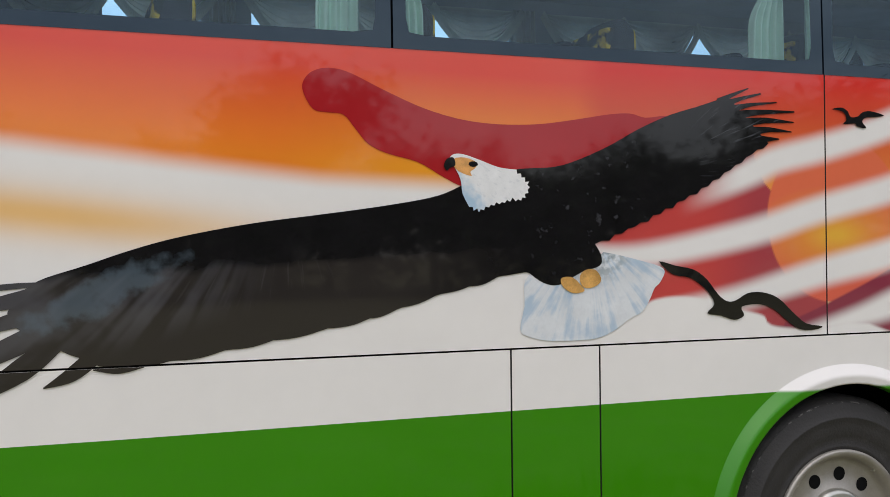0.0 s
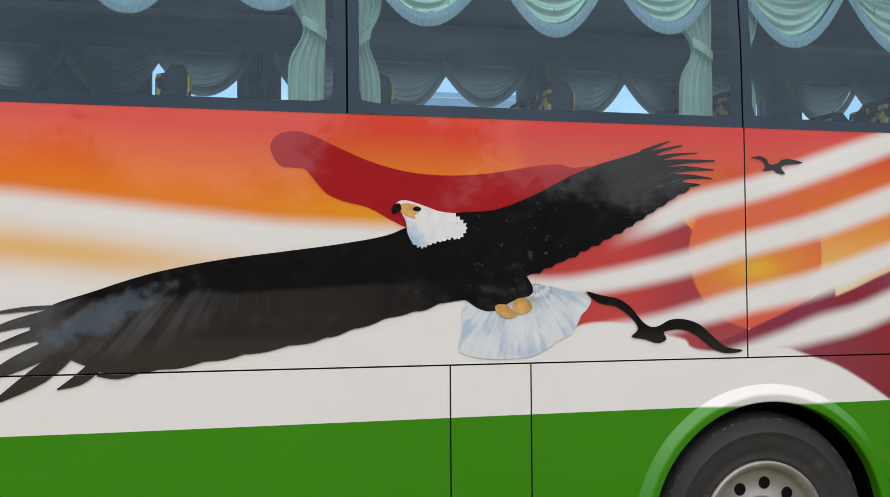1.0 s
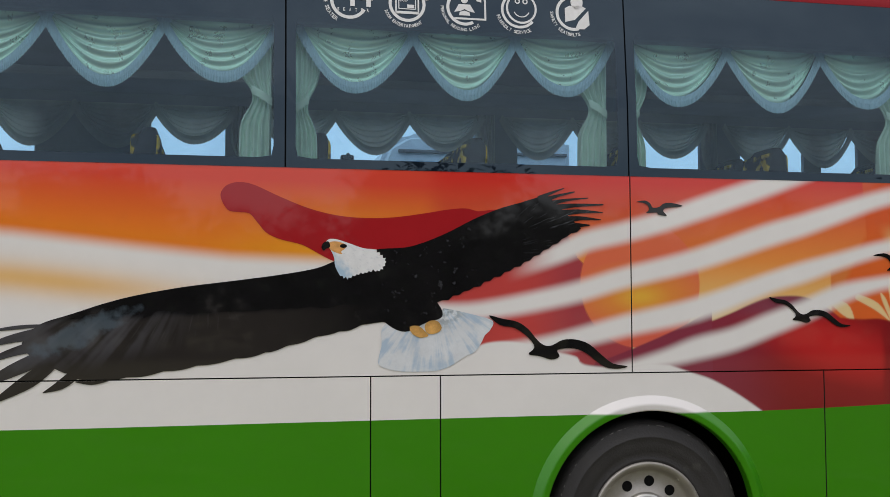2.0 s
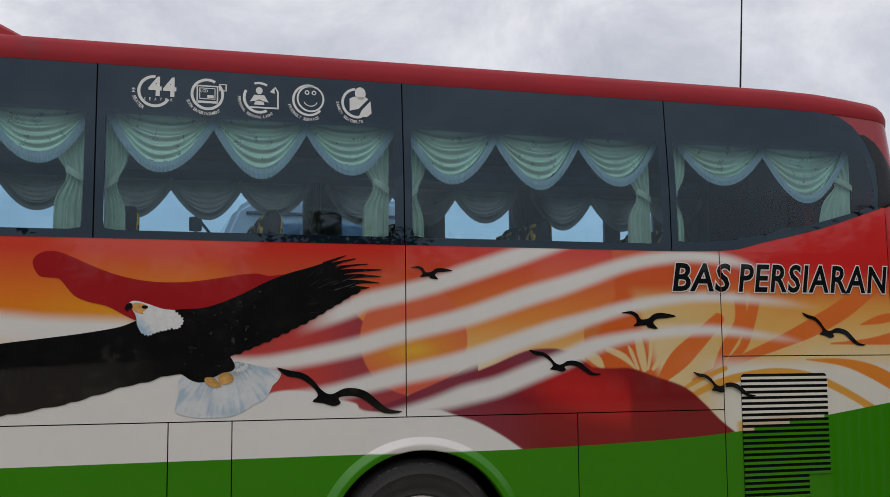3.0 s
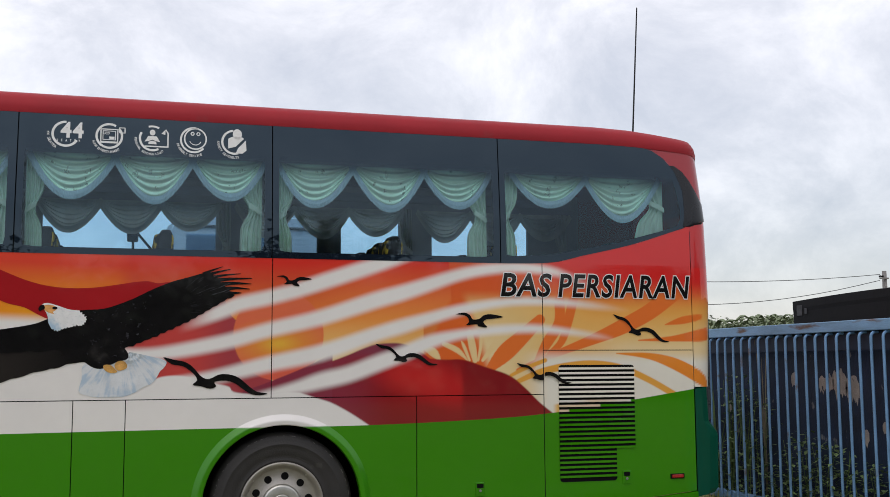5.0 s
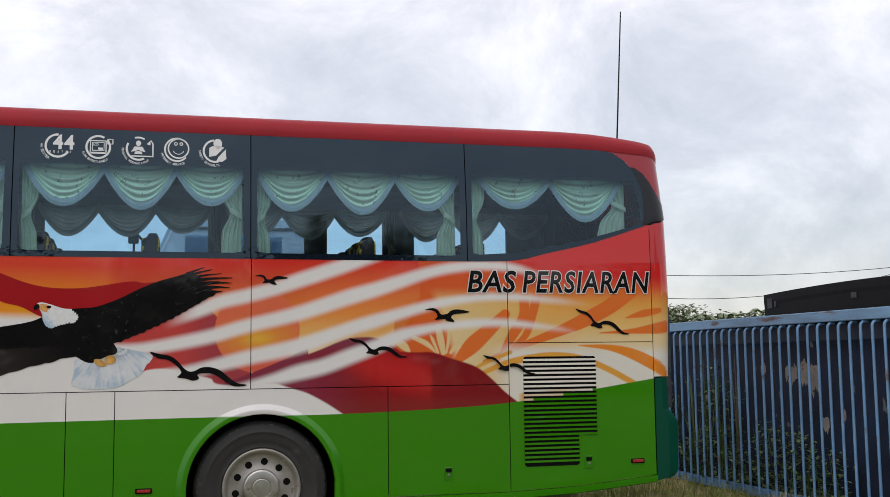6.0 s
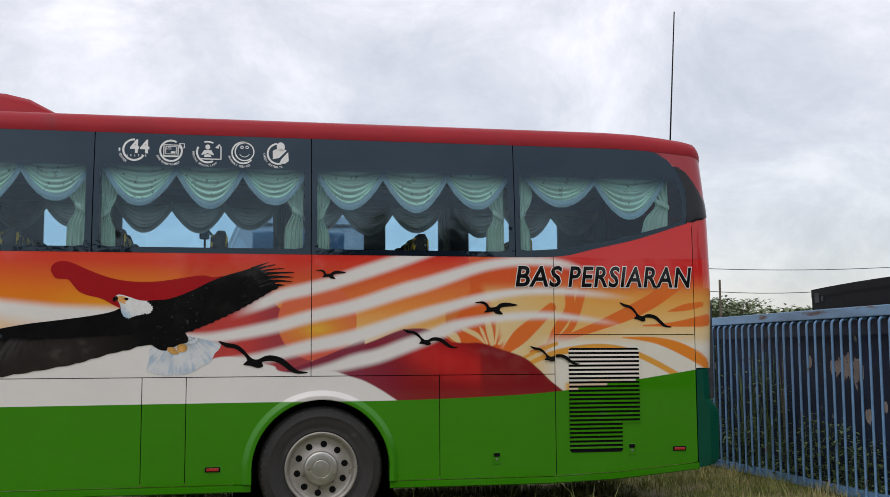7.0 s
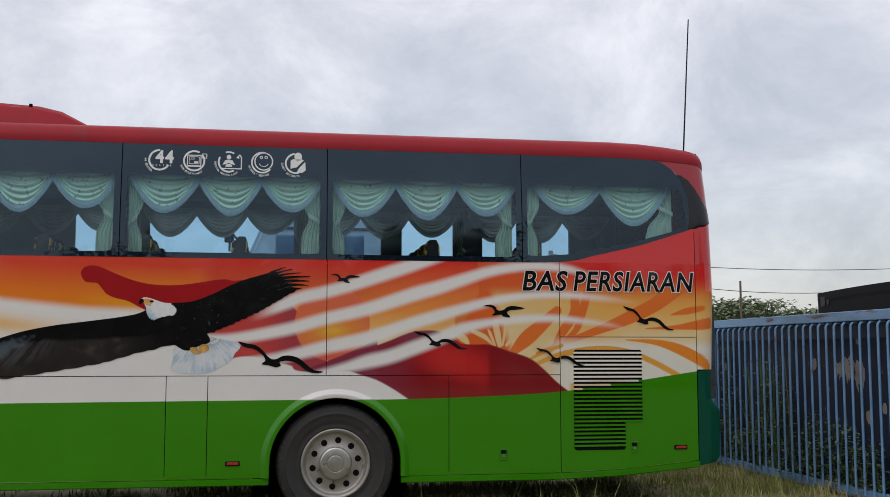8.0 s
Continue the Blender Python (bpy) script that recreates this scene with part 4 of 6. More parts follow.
def window_frame(name, outer, inner, parent, label):
    """Black printed border of a pane: a ring between two loops with a small step at its edges."""
    n = len(outer)
    bm = bmesh.new()
    rings = []
    for loop, y in ((outer, 0.012), (outer, -0.002), (inner, -0.002)):
        rings.append([bm.verts.new((x, float(side_y(z)) + y, z)) for x, z in loop])
    for r, q in zip(rings[:-1], rings[1:]):
        for i in range(n):
            j = (i + 1) % n
            bm.faces.new((r[i], r[j], q[j], q[i]))
    bmesh.ops.recalc_face_normals(bm, faces=bm.faces)
    return part(name, bm, M_FRIT, parent, label)


def window_pane(inner, parent, material=M_GLASS, y=-0.002):
    p = [Vector((x, z, 0)) for x, z in inner]
    bm = bmesh.new()
    vs = [bm.verts.new((x, float(side_y(z)) + y, z)) for x, z in inner]
    for t in tessellate([p]):
        bm.faces.new([vs[i] for i in t])
    bmesh.ops.recalc_face_normals(bm, faces=bm.faces)
    ob = part("pane", bm, material, parent, "tinted window glass")
    ob.visible_shadow = False
    return ob


def rounded(x0, x1, z0, z1, r):
    q = lambda cx, cz, a: [(cx + r * math.cos(t), cz + r * math.sin(t)) for t in np.linspace(a, a + math.pi / 2, 7)]
    bl, br, tr, tl = q(x0 + r, z0 + r, math.pi), q(x1 - r, z0 + r, 1.5 * math.pi), q(x1 - r, z1 - r, 0), q(x0 + r, z1 - r, math.pi / 2)
    return loop4([bl[3], *bl[4:], *br[:4]], [br[3], *br[4:], *tr[:4]], [tr[3], *tr[4:], *tl[:4]], [tl[3], *tl[4:], *bl[:4]])


WINDOWS = [(-7.165, -5.375), (-5.375, -3.585), (-3.585, -1.795), (-1.795, -0.006), (-0.006, 1.785)]
for a, b in WINDOWS:
    outer = loop4([(a + 0.004, BAND_Z), (b - 0.004, BAND_Z)], [(b - 0.004, BAND_Z), (b - 0.004, TOP_Z)], [(b - 0.004, TOP_Z), (a + 0.004, TOP_Z)], [(a + 0.004, TOP_Z), (a + 0.004, BAND_Z)])
    inner = rounded(a + 0.050, b - 0.058, 2.330, 3.06, 0.035)
    w = window_frame("window", outer, inner, bus, "tall side window with black border")
    window_pane(inner, w)
low_edge = [(1.789, BAND_Z)] + [(x, float(band_low(np.array(x)))) for x in np.linspace(1.9, 3.40, 14)]
end_edge = [(3.40, float(band_low(np.array(3.40)))), (3.425, 2.75), (3.42, 2.93), (3.36, 3.08), (3.25, 3.20)]
top_edge = [(3.25, 3.20), (3.15, 3.262), (3.02, TOP_Z), (2.4, TOP_Z), (1.789, TOP_Z)]
outer = loop4(low_edge, end_edge, top_edge, [(1.789, TOP_Z), (1.789, BAND_Z)])
inner = loop4([(1.835, 2.352), (1.870, 2.340), (2.21, 2.362), (2.759, 2.463), (3.207, 2.583), (3.33, 2.625)], [(3.33, 2.625), (3.365, 2.66), (3.375, 2.75), (3.345, 2.93), (3.315, 3.04)],
              [(3.315, 3.04), (3.29, 3.06), (2.4, 3.06), (1.87, 3.06), (1.835, 3.03)], [(1.835, 3.03), (1.835, 2.352)])
w = window_frame("window", outer, inner, bus, "rear side window with upswept lower edge")
window_pane(inner, w)
# rubber behind the joints between the panes
for a, b in WINDOWS:
    bm = bmesh.new()
    rows = [[bm.verts.new((b + dx, float(side_y(z)) + dy, z)) for dx, dy in ((-0.02, 0.04), (-0.02, 0.008), (0.02, 0.008), (0.02, 0.04))] for z in (BAND_Z - 0.02, 2.8, TOP_Z + 0.01)]
    for r, q in zip(rows[:-1], rows[1:]):
        for i in range(3):
            bm.faces.new((r[i], r[i + 1], q[i + 1], q[i]))
    part("window_joint", bm, M_GAP, bus)

# ---- roof ----
ROOF = [(0.056, TOP_Z), (0.050, 3.335), (0.068, 3.395), (0.12, 3.440), (0.24, 3.477), (0.50, 3.505), (0.85, 3.522), (1.25, 3.528)]
ROOF += [(2.5 - y, z) for y, z in ROOF[-2::-1]]


def roof_drop(x):
    return float(np.interp(x, [-9, 2.7, 3.0, 3.23, 3.45, 3.56, 3.605, 3.625], [0, 0, 0.010, 0.030, 0.056, 0.074, 0.105, 0.17]))


bm = bmesh.new()
rows = []
for x in np.concatenate([fine(FRONT_X, 2.6, 0.25), fine(2.65, 3.5, 0.05), (3.54, 3.58, 3.605, 3.618, 3.625)]):
    tuck = 0.19 - math.sqrt(max(0.0, 0.19 ** 2 - max(0.0, x - 3.437) ** 2))
    row = []
    for y, z in ROOF:
        in_y = max(0.0, 1 - abs(y - (0 if y < 1.25 else 2.5)) / 0.5)
        yy = y + (tuck * in_y if y < 1.25 else -tuck * in_y)
        row.append(bm.verts.new((x, yy, z - roof_drop(x) * (1.0 if z > 3.38 else 0.75))))
    rows.append(row)
for r, q in zip(rows[:-1], rows[1:]):
    for i in range(len(ROOF) - 1):
        bm.faces.new((r[i], q[i], q[i + 1], r[i + 1]))
part("roof", bm, M_RED, bus, "faded dark red roof with rounded edges", True)


# rear corner and back, red over orange over white, rounded in plan
CORNER_R = 0.19


def rear_x(z):
    return float(np.interp(z, [0.9, 1.3, 2.0, 2.67, 3.0, 3.34], [3.65, 3.662, 3.688, 3.672, 3.650, 3.622]))


def shell(x, z, proud=0.0):
    """Point of the rounded rear corner at a given x and height."""
    xr, y0 = rear_x(z), float(side_y(np.array(z)))
    s = min(max(x - (xr - CORNER_R), 0.0) / CORNER_R, 1.0)
    a = math.asin(s)
    return (min(x, xr) + proud * s, y0 + CORNER_R * (1 - math.cos(a)) - proud * math.cos(a), z)


def shell_start(z):
    return float(np.interp(z, [2.586, 2.62, 2.75, 2.93, 3.08, 3.20, 3.262, 3.30], [3.456, 3.41, 3.428, 3.424, 3.364, 3.254, 3.154, 3.02]))


verts, faces, tone = [], [], []
levels = np.concatenate([fine(1.30, 2.60, 0.012), fine(2.62, 3.25, 0.03), (3.262, 3.28, 3.30)])
steps = 18
for z in levels:
    xs, xr = shell_start(z), rear_x(z)
    for k in range(steps):
        if k < 14:
            first = min(max(xs - (xr - CORNER_R), 0) / CORNER_R, 1)
            t = k / 13
            x = xs + (xr - xs) * math.sin(t * math.pi / 2) ** 1.0
            p = shell(x, z, -0.003)
        else:
            p = (xr + 0.03 * math.sin((k - 13) / 4 * math.pi / 2), CORNER_R + 0.03 + (1.25 - CORNER_R) * (k - 13) / 4, z)
        verts.append(p)
        tone.append((min(p[0] + p[1] * 0.7, 3.74), z))
n = len(levels)
faces = [(i * steps + j, i * steps + j + 1, (i + 1) * steps + j + 1, (i + 1) * steps + j) for i in range(n - 1) for j in range(steps - 1)]
tone = np.array(tone)
shade = np.where(tone[:, 1:] < 2.28, mural(tone[:, 0], np.minimum(tone[:, 1], 2.27)), np.where(tone[:, 1:] < 2.80, np.array((0.56, 0.026, 0.028)), np.array((0.36, 0.026, 0.034))))
tone = np.concatenate([shade, np.ones((len(shade), 1))], 1)
me = mesh_from("rear_corner", verts, faces, True)
me.color_attributes.new("mural", "FLOAT_COLOR", "POINT").data.foreach_set("color", np.array(tone, np.float32).ravel())
part("rear_corner", me, M_MURAL, bus, "rounded rear corner, red fading to orange and white")
bm = bmesh.new()
grid = []
for z, xa, xb in ((2.625, 3.408, 3.46), (2.655, 3.416, 3.58), (2.685, 3.422, 3.672), (2.75, 3.428, 3.668), (2.83, 3.428, 3.62), (2.93, 3.424, 3.535), (3.02, 3.39, 3.475), (3.09, 3.360, 3.42), (3.14, 3.320, 3.345)):
    grid.append([bm.verts.new(shell(xa - 0.016 + (xb - xa + 0.016) * k / 9, z, 0.0035)) for k in range(10)])
for r, q in zip(grid[:-1], grid[1:]):
    for i in range(9):
        bm.faces.new((r[i], r[i + 1], q[i + 1], q[i]))
part("corner_trim", bm, M_TRIM, bus, "black rear corner trim", True)
bm = bmesh.new()
add_box(bm, (3.50, 1.2, 0.5), (3.66, 2.49, 3.36), 0.03)
part("rear_wall", bm, M_RED, bus, "red rear wall")

# dark green rear bumper, a wrapped block that stands out below
bm = bmesh.new()
prof = [(1.305, 0.0), (1.02, 0.012), (0.93, 0.085), (0.90, 0.095), (0.46, 0.085), (0.42, 0.05), (0.415, -0.05)]
rows = []
for z, out in prof:
    row = [(3.458, 0.0), (3.52, 0.004), (3.575, 0.03), (3.615, 0.09), (3.635, 0.2), (3.65, 1.25), (3.63, 2.3), (3.46, 2.5)]
    rows.append([bm.verts.new((x + out * min(1, max(0, (x - 3.458) / 0.1)), y - (0.006 if 0 < i < 3 else 0), z + (0.012 * i if z < 0.5 and i < 4 else 0) - (0.0 if z < 1.2 else max(0, 0.02 - 0.008 * i)))) for i, (x, y) in enumerate(row)])
for r, q in zip(rows[:-1], rows[1:]):
    for i in range(7):
        bm.faces.new((r[i], q[i], q[i + 1], r[i + 1]))
part("rear_bumper", bm, M_TEAL, bus, "dark green rear bumper", False)
bm = bmesh.new()
add_box(bm, (3.655, 0.20, 1.02), (3.722, 0.36, 1.92), 0.015)
part("tail_lamp", bm, M_GREYLAMP, bus, "tall smoked tail lamp")
part("roof_marker", box((3.575, 0.30, 3.37), (3.62, 0.34, 3.405), 0.008), M_GAP, bus, "small black marker lamp")

# front end and far side close the body
bm = bmesh.new()
add_box(bm, (FRONT_X - 0.12, 0.05, 0.4), (FRONT_X + 0.02, 2.45, 1.5), 0.05)
part("front_wall", bm, M_RED, bus, "red front wall")
bm = bmesh.new()
add_box(bm, (FRONT_X - 0.06, 0.08, 1.5), (FRONT_X, 2.42, 3.3), 0.01)
part("windscreen", bm, M_FRIT, bus, "dark windscreen")
part("front_pillar", box((FRONT_X, 0.0, BAND_Z), (-7.17, 0.05, TOP_Z)), M_FRIT, bus, "black front pillar")
bm = bmesh.new()
add_box(bm, (FRONT_X, 2.46, 0.4), (3.5, 2.5, 2.30))
add_box(bm, (FRONT_X, 2.44, 2.985), (3.64, 2.48, 3.36))
# spans from 0.735 and 2.45 stand in for seat tops before the windows
for a, b in ((-7.3, -6.9), (-5.4, -4.9), (-3.35, -2.58), (-2.07, -1.80), (-0.24, 0.08), (0.735, 0.97), (1.56, 1.90), (2.45, 2.60), (2.93, 3.64)):
    add_box(bm, (a, 2.44, 2.30), (b, 2.48, 2.985))
part("far_side_wall", bm, M_LINING, bus, "far side wall with window openings and two blocks standing in for seats")
ob = part("far_pane", box((FRONT_X + 0.1, 2.482, 2.29), (3.46, 2.488, 3.07)), M_FARGLASS, bus, "tinted far-side glass")
ob.visible_shadow = False
bm = bmesh.new()
add_box(bm, (FRONT_X, 0.06, 1.28), (3.5, 2.45, 1.33))
add_box(bm, (FRONT_X, 0.06, 1.33), (3.45, 0.09, 2.31))
part("cabin_floor", bm, M_DARK, bus, "dark cabin floor and lining")
bm = bmesh.new()
add_box(bm, (FRONT_X, 0.10, 3.27), (3.35, 2.40, 3.30))
add_box(bm, (FRONT_X, 0.10, 3.03), (3.20, 0.62, 3.10), 0.02)
add_box(bm, (FRONT_X, 1.88, 3.10), (3.20, 2.40, 3.16), 0.02)
part("cabin_ceiling", bm, M_LINING, bus, "grey cabin ceiling with luggage racks")

# air conditioner on the roof
bm = bmesh.new()
prof = [(-5.3, 3.48), (-5.0, 3.70), (-4.6, 3.755), (-2.95, 3.745), (-2.62, 3.725), (-2.42, 3.68), (-2.12, 3.52), (-2.04, 3.47)]
rows = []
for y, k in ((0.50, 0.0), (0.54, 0.75), (0.62, 0.96), (0.9, 1.0), (1.6, 1.0), (1.88, 0.96), (1.96, 0.75), (2.0, 0.0)):
    rows.append([bm.verts.new((x, y, 3.46 + (z - 3.46) * k)) for x, z in prof])
for r, q in zip(rows[:-1], rows[1:]):
    for i in range(len(prof) - 1):
        bm.faces.new((r[i], r[i + 1], q[i + 1], q[i]))
ac = part("air_conditioner", bm, M_RED, bus, "red moulded rooftop air conditioner", True)
part("marker_lamp", box((-2.87, 0.575, 3.668), (-2.77, 0.60, 3.702), 0.012), M_REDLAMP, ac, "small red marker lamp")
part("marker_lamp", box((-2.71, 0.60, 3.70), (-2.68, 0.63, 3.735), 0.006), M_GAP, ac)

# ---- wheels ----
def wheel(x, y):
    hub_z = 0.484
    tyre = [(0.292, 0.02), (0.312, 0.004), (0.322, 0.000), (0.326, 0.004), (0.36, -0.010), (0.40, -0.018), (0.430, -0.0185), (0.433, -0.0205), (0.439, -0.0205), (0.442, -0.0175), (0.468, -0.012), (0.486, -0.005), (0.494, -0.002), (0.498, 0.002), (0.510, 0.016), (0.521, 0.045), (0.522, 0.28), (0.50, 0.30), (0.32, 0.31)]
    skin = lathe(tyre, (x, y, hub_z), 180)
    for v in skin.vertices:  # scuffed shoulder
        r = math.hypot(v.co.x - x, v.co.z - hub_z)
        if 0.483 < r < 0.519 and v.co.y < y + 0.06:
            k = 1 + (noise.noise(v.co * 34) * 0.006 + noise.noise(v.co * 90) * 0.004) * (1 if r > 0.49 else 0.4)
            v.co.x, v.co.z = x + (v.co.x - x) * k, hub_z + (v.co.z - hub_z) * k
            v.co.y += 0.003 * noise.noise(v.co * 60)
    t = part("tyre", skin, M_TYRE, bus, "dusty black tyre with a scuffed shoulder")
    part("scuffed_edge", lathe([(0.4935, -0.0030), (0.4960, -0.0022), (0.4985, 0.0008)], (x, y, hub_z), 96), M_SCUFF, t, "grey scuffed line round the tyre shoulder")
    rim = [(0.306, 0.010), (0.306, -0.006), (0.296, -0.010), (0.282, -0.004), (0.268, 0.020), (0.262, 0.036), (0.250, 0.040), (0.146, 0.038), (0.144, 0.036)]
    w = part("wheel_rim", lathe(rim, (x, y, hub_z)), M_RIM, t, "silver wheel rim with round vent holes")
    cap = [(0.146, 0.040), (0.143, 0.024), (0.137, 0.014), (0.128, 0.010), (0.126, 0.0095), (0.078, 0.0075), (0.076, 0.0075), (0.0745, 0.013), (0.071, 0.013), (0.069, 0.006), (0.066, 0.005), (0.064, 0.0048), (0.004, 0.004), (0.001, 0.004)]
    part("hub_cap", lathe(cap, (x, y, hub_z)), M_HUB, t, "round bright metal hub cap")
    for k in range(10):
        a = 2 * math.pi * (k + 0.31) / 10
        c = (x + 0.203 * math.cos(a), y + 0.0385, hub_z + 0.203 * math.sin(a))
        bm = bmesh.new()
        rod((c[0], c[1] - 0.0015, c[2]), (c[0], c[1] + 0.03, c[2]), 0.028, sides=20, bm=bm)
        part("vent_hole", bm, M_GAP, t)
    for k in range(4):
        a = math.pi * (k + 0.55) / 2
        c = (x + 0.272 * math.cos(a), y + 0.016, hub_z + 0.272 * math.sin(a))
        part("rim_rivet", rod((c[0], c[1] - 0.008, c[2]), (c[0], c[1] + 0.01, c[2]), 0.005, 0.007, 10), M_HUB, t)


wheel(0.093, 0.04)
wheel(-6.0, 0.04)
for x in (0.093, -6.0):
    part("inner_tyre", lathe([(0.30, 0.36), (0.45, 0.35), (0.51, 0.39), (0.51, 0.62), (0.30, 0.63)], (x, 0.04, 0.49), 40), M_TYRE, bus)
    part("far_tyre", lathe([(0.05, 2.42), (0.45, 2.42), (0.51, 2.38), (0.51, 2.15), (0.05, 2.12)], (x, 0.0, 0.512), 40), M_TYRE, bus)

# ---- louvred engine grille ----
bm = bmesh.new()
corner = [(2.258, 0.572, 1, 1), (2.746, 0.572, -1, 1), (2.746, 0.826, None, None), (2.912, 0.826, -1, 1), (2.912, 1.484, -1, -1), (2.258, 1.484, 1, -1)]
outline = []
for cx, cz, sx, sz in corner:
    if sx is None:
        outline.append((cx, cz))
        continue
    arc = [(cx + sx * 0.026 * (1 - math.sin(a)), cz + sz * 0.026 * (1 - math.cos(a))) for a in np.linspace(0, math.pi / 2, 6)]
    outline += arc if sx * sz < 0 else arc[::-1]
bm = bmesh.new()
face = bm.faces.new([bm.verts.new((px, -0.0025, pz)) for px, pz in outline])
out = bmesh.ops.extrude_face_region(bm, geom=[face])
for v in out["geom"]:
    if isinstance(v, bmesh.types.BMVert):
        v.co.y = 0.012
bmesh.ops.recalc_face_normals(bm, faces=bm.faces)
grille = part("grille", bm, M_GAP, bus, "louvred engine air grille")
pitch = 0.0367
for k in range(24):
    z = 1.488 - 0.0175 - (k + 0.5) * pitch + 0.004
    if z - 0.01 < 0.575:
        break
    x1 = 2.912 if z > 0.83 else 2.746
    xs = fine(2.256, x1 + 0.002, 0.011)
    verts, faces, tone = [], [], []
    for x in xs:
        for dz, y in ((0.0092, 0.004), (0.0088, -0.008), (-0.0084, -0.0085), (-0.0092, 0.004)):
            verts.append((x, y, z + dz))
    for i in range(len(xs) - 1):
        faces += [(i * 4 + j, i * 4 + 4 + j, i * 4 + 5 + j, i * 4 + 1 + j) for j in range(3)]
    me = mesh_from("slat", verts, faces)
    vx, vz = np.array(verts)[:, 0], np.full(len(verts), z)
    shade = np.where((vz < along(GREEN_LINE, vx))[:, None], np.array(GREENC), np.where((vz < 1.22)[:, None], 0.45 * mural(vx, vz) + 0.55 * np.array((0.62, 0.60, 0.56)), mural(vx, np.minimum(vz, 1.37))))
    tone = np.concatenate([shade, np.ones((len(shade), 1))], 1)
    me.color_attributes.new("mural", "FLOAT_COLOR", "POINT").data.foreach_set("color", np.array(tone, np.float32).ravel())
    part("slat", me, M_MURAL, grille)


def latch(x, z):
    bm = bmesh.new()
    add_box(bm, (x - 0.036, -0.006, z - 0.055), (x + 0.036, 0.002, z + 0.05), 0.004)
    o = part("latch", bm, M_GREEN, bus, "recessed green hatch latch")
    part("recess", box((x - 0.026, -0.0075, z + 0.008), (x + 0.026, -0.003, z + 0.040)), M_GAP, o)
    part("lock", rod((x, -0.012, z - 0.012), (x, -0.004, z - 0.012), 0.010, sides=10), M_METAL, o)


latch(1.598, 0.545)
latch(2.828, 0.595)
for x, z in ((3.275, 0.588), (-0.797, 0.503)):
    o = part("side_marker", box((x - 0.062, -0.010, z - 0.020), (x + 0.062, 0.002, z + 0.020), 0.006), M_GAP, bus, "red side marker in black frame")
    part("lens", box((x - 0.050, -0.016, z - 0.012), (x + 0.050, -0.008, z + 0.012), 0.004), M_REDLAMP, o)

# ---- white pictograms on the glass ----
def ring(cx, cz, r, w, a0=0.0, a1=360.0, n=40):
    t = np.radians(np.linspace(a0, a1, n))
    o = [(cx + (r + w / 2) * math.cos(a), cz + (r + w / 2) * math.sin(a)) for a in t]
    i = [(cx + (r - w / 2) * math.cos(a), cz + (r - w / 2) * math.sin(a)) for a in t]
    return o, i


def glass_print(name, label):
    bm = bmesh.new()

    def put_ring(cx, cz, r, w, a0=0, a1=360):
        o, i = ring(cx, cz, r, w, a0, a1)
        vo = [bm.verts.new((x, 0, z)) for x, z in o]
        vi = [bm.verts.new((x, 0, z)) for x, z in i]
        for k in range(len(o) - 1):
            bm.faces.new((vo[k], vo[k + 1], vi[k + 1], vi[k]))

    def put_poly(pts):
        vs = [bm.verts.new((x, -0.0006, z)) for x, z in pts]
        for t in tessellate([[Vector((x, z, 0)) for x, z in pts]]):
            bm.faces.new([vs[i] for i in t])

    def put_text(text, cx, cz, w, h, fat=0.02):
        cu = bpy.data.curves.new("letters", "FONT")
        cu.body, cu.offset, cu.resolution_u = text, fat, 2
        ob = bpy.data.objects.new("letters", cu)
        me = bpy.data.meshes.new_from_object(ob)
        bpy.data.objects.remove(ob)
        co = np.array([v.co for v in me.vertices])
        lo, hi = co.min(0), co.max(0)
        vs = [bm.verts.new((cx + ((p[0] - lo[0]) / (hi[0] - lo[0]) - 0.5) * w, -0.0010, cz + ((p[1] - lo[1]) / (hi[1] - lo[1]) - 0.5) * h)) for p in co]
        for f in me.polygons:
            try:
                bm.faces.new([vs[i] for i in f.vertices])
            except ValueError:
                pass

    def put_arc(text, cx, cz, r, a0, a1, h):
        for k, ch in enumerate(text):
            if ch == " ":
                continue
            a = math.radians(a0 + (a1 - a0) * (k + 0.5) / len(text))
            before = set(bm.verts)
            put_text(ch, 0, 0, h * (0.25 if ch == "I" else 0.72), h, 0.012)
            m = Matrix.Translation((cx + r * math.cos(a), 0, cz + r * math.sin(a))) @ Matrix.Rotation(-(a + math.pi / 2), 4, "Y")
            bmesh.ops.transform(bm, matrix=m, verts=[v for v in bm.verts if v not in before])

    def done():
        for v in bm.verts:
            v.co.y += float(side_y(v.co.z)) - 0.004
        bm.normal_update()
        for f in bm.faces:
            if f.normal.y > 0:
                f.normal_flip()
        return part(name, bm, M_WHITE, bus, label)
    return put_ring, put_poly, put_text, put_arc, done


def disc(cx, cz, rx, rz, n=20):
    return [(cx + rx * math.cos(t), cz + rz * math.sin(t)) for t in np.linspace(0, 2 * math.pi, n, endpoint=False)]


IC = [(-1.478, 3.148), (-1.180, 3.148), (-0.879, 3.145), (-0.585, 3.149), (-0.290, 3.149)]
pr, pp, pt, pa, done = glass_print("pictogram", "white seat-count badge printed on the glass")
cx, cz = IC[0]
pr(cx, cz, 0.088, 0.017, 88, 330)
pt("4", cx + 0.002, cz + 0.030, 0.074, 0.118, 0.035)
pt("4", cx + 0.084, cz + 0.030, 0.074, 0.118, 0.035)
for k, ch in enumerate("SEATER"):
    pt(ch, cx - 0.055 + 0.03 * k, cz - 0.048, 0.010, 0.018)
pa("44 SEATER", cx, cz, 0.118, 172, 240, 0.020)
done()
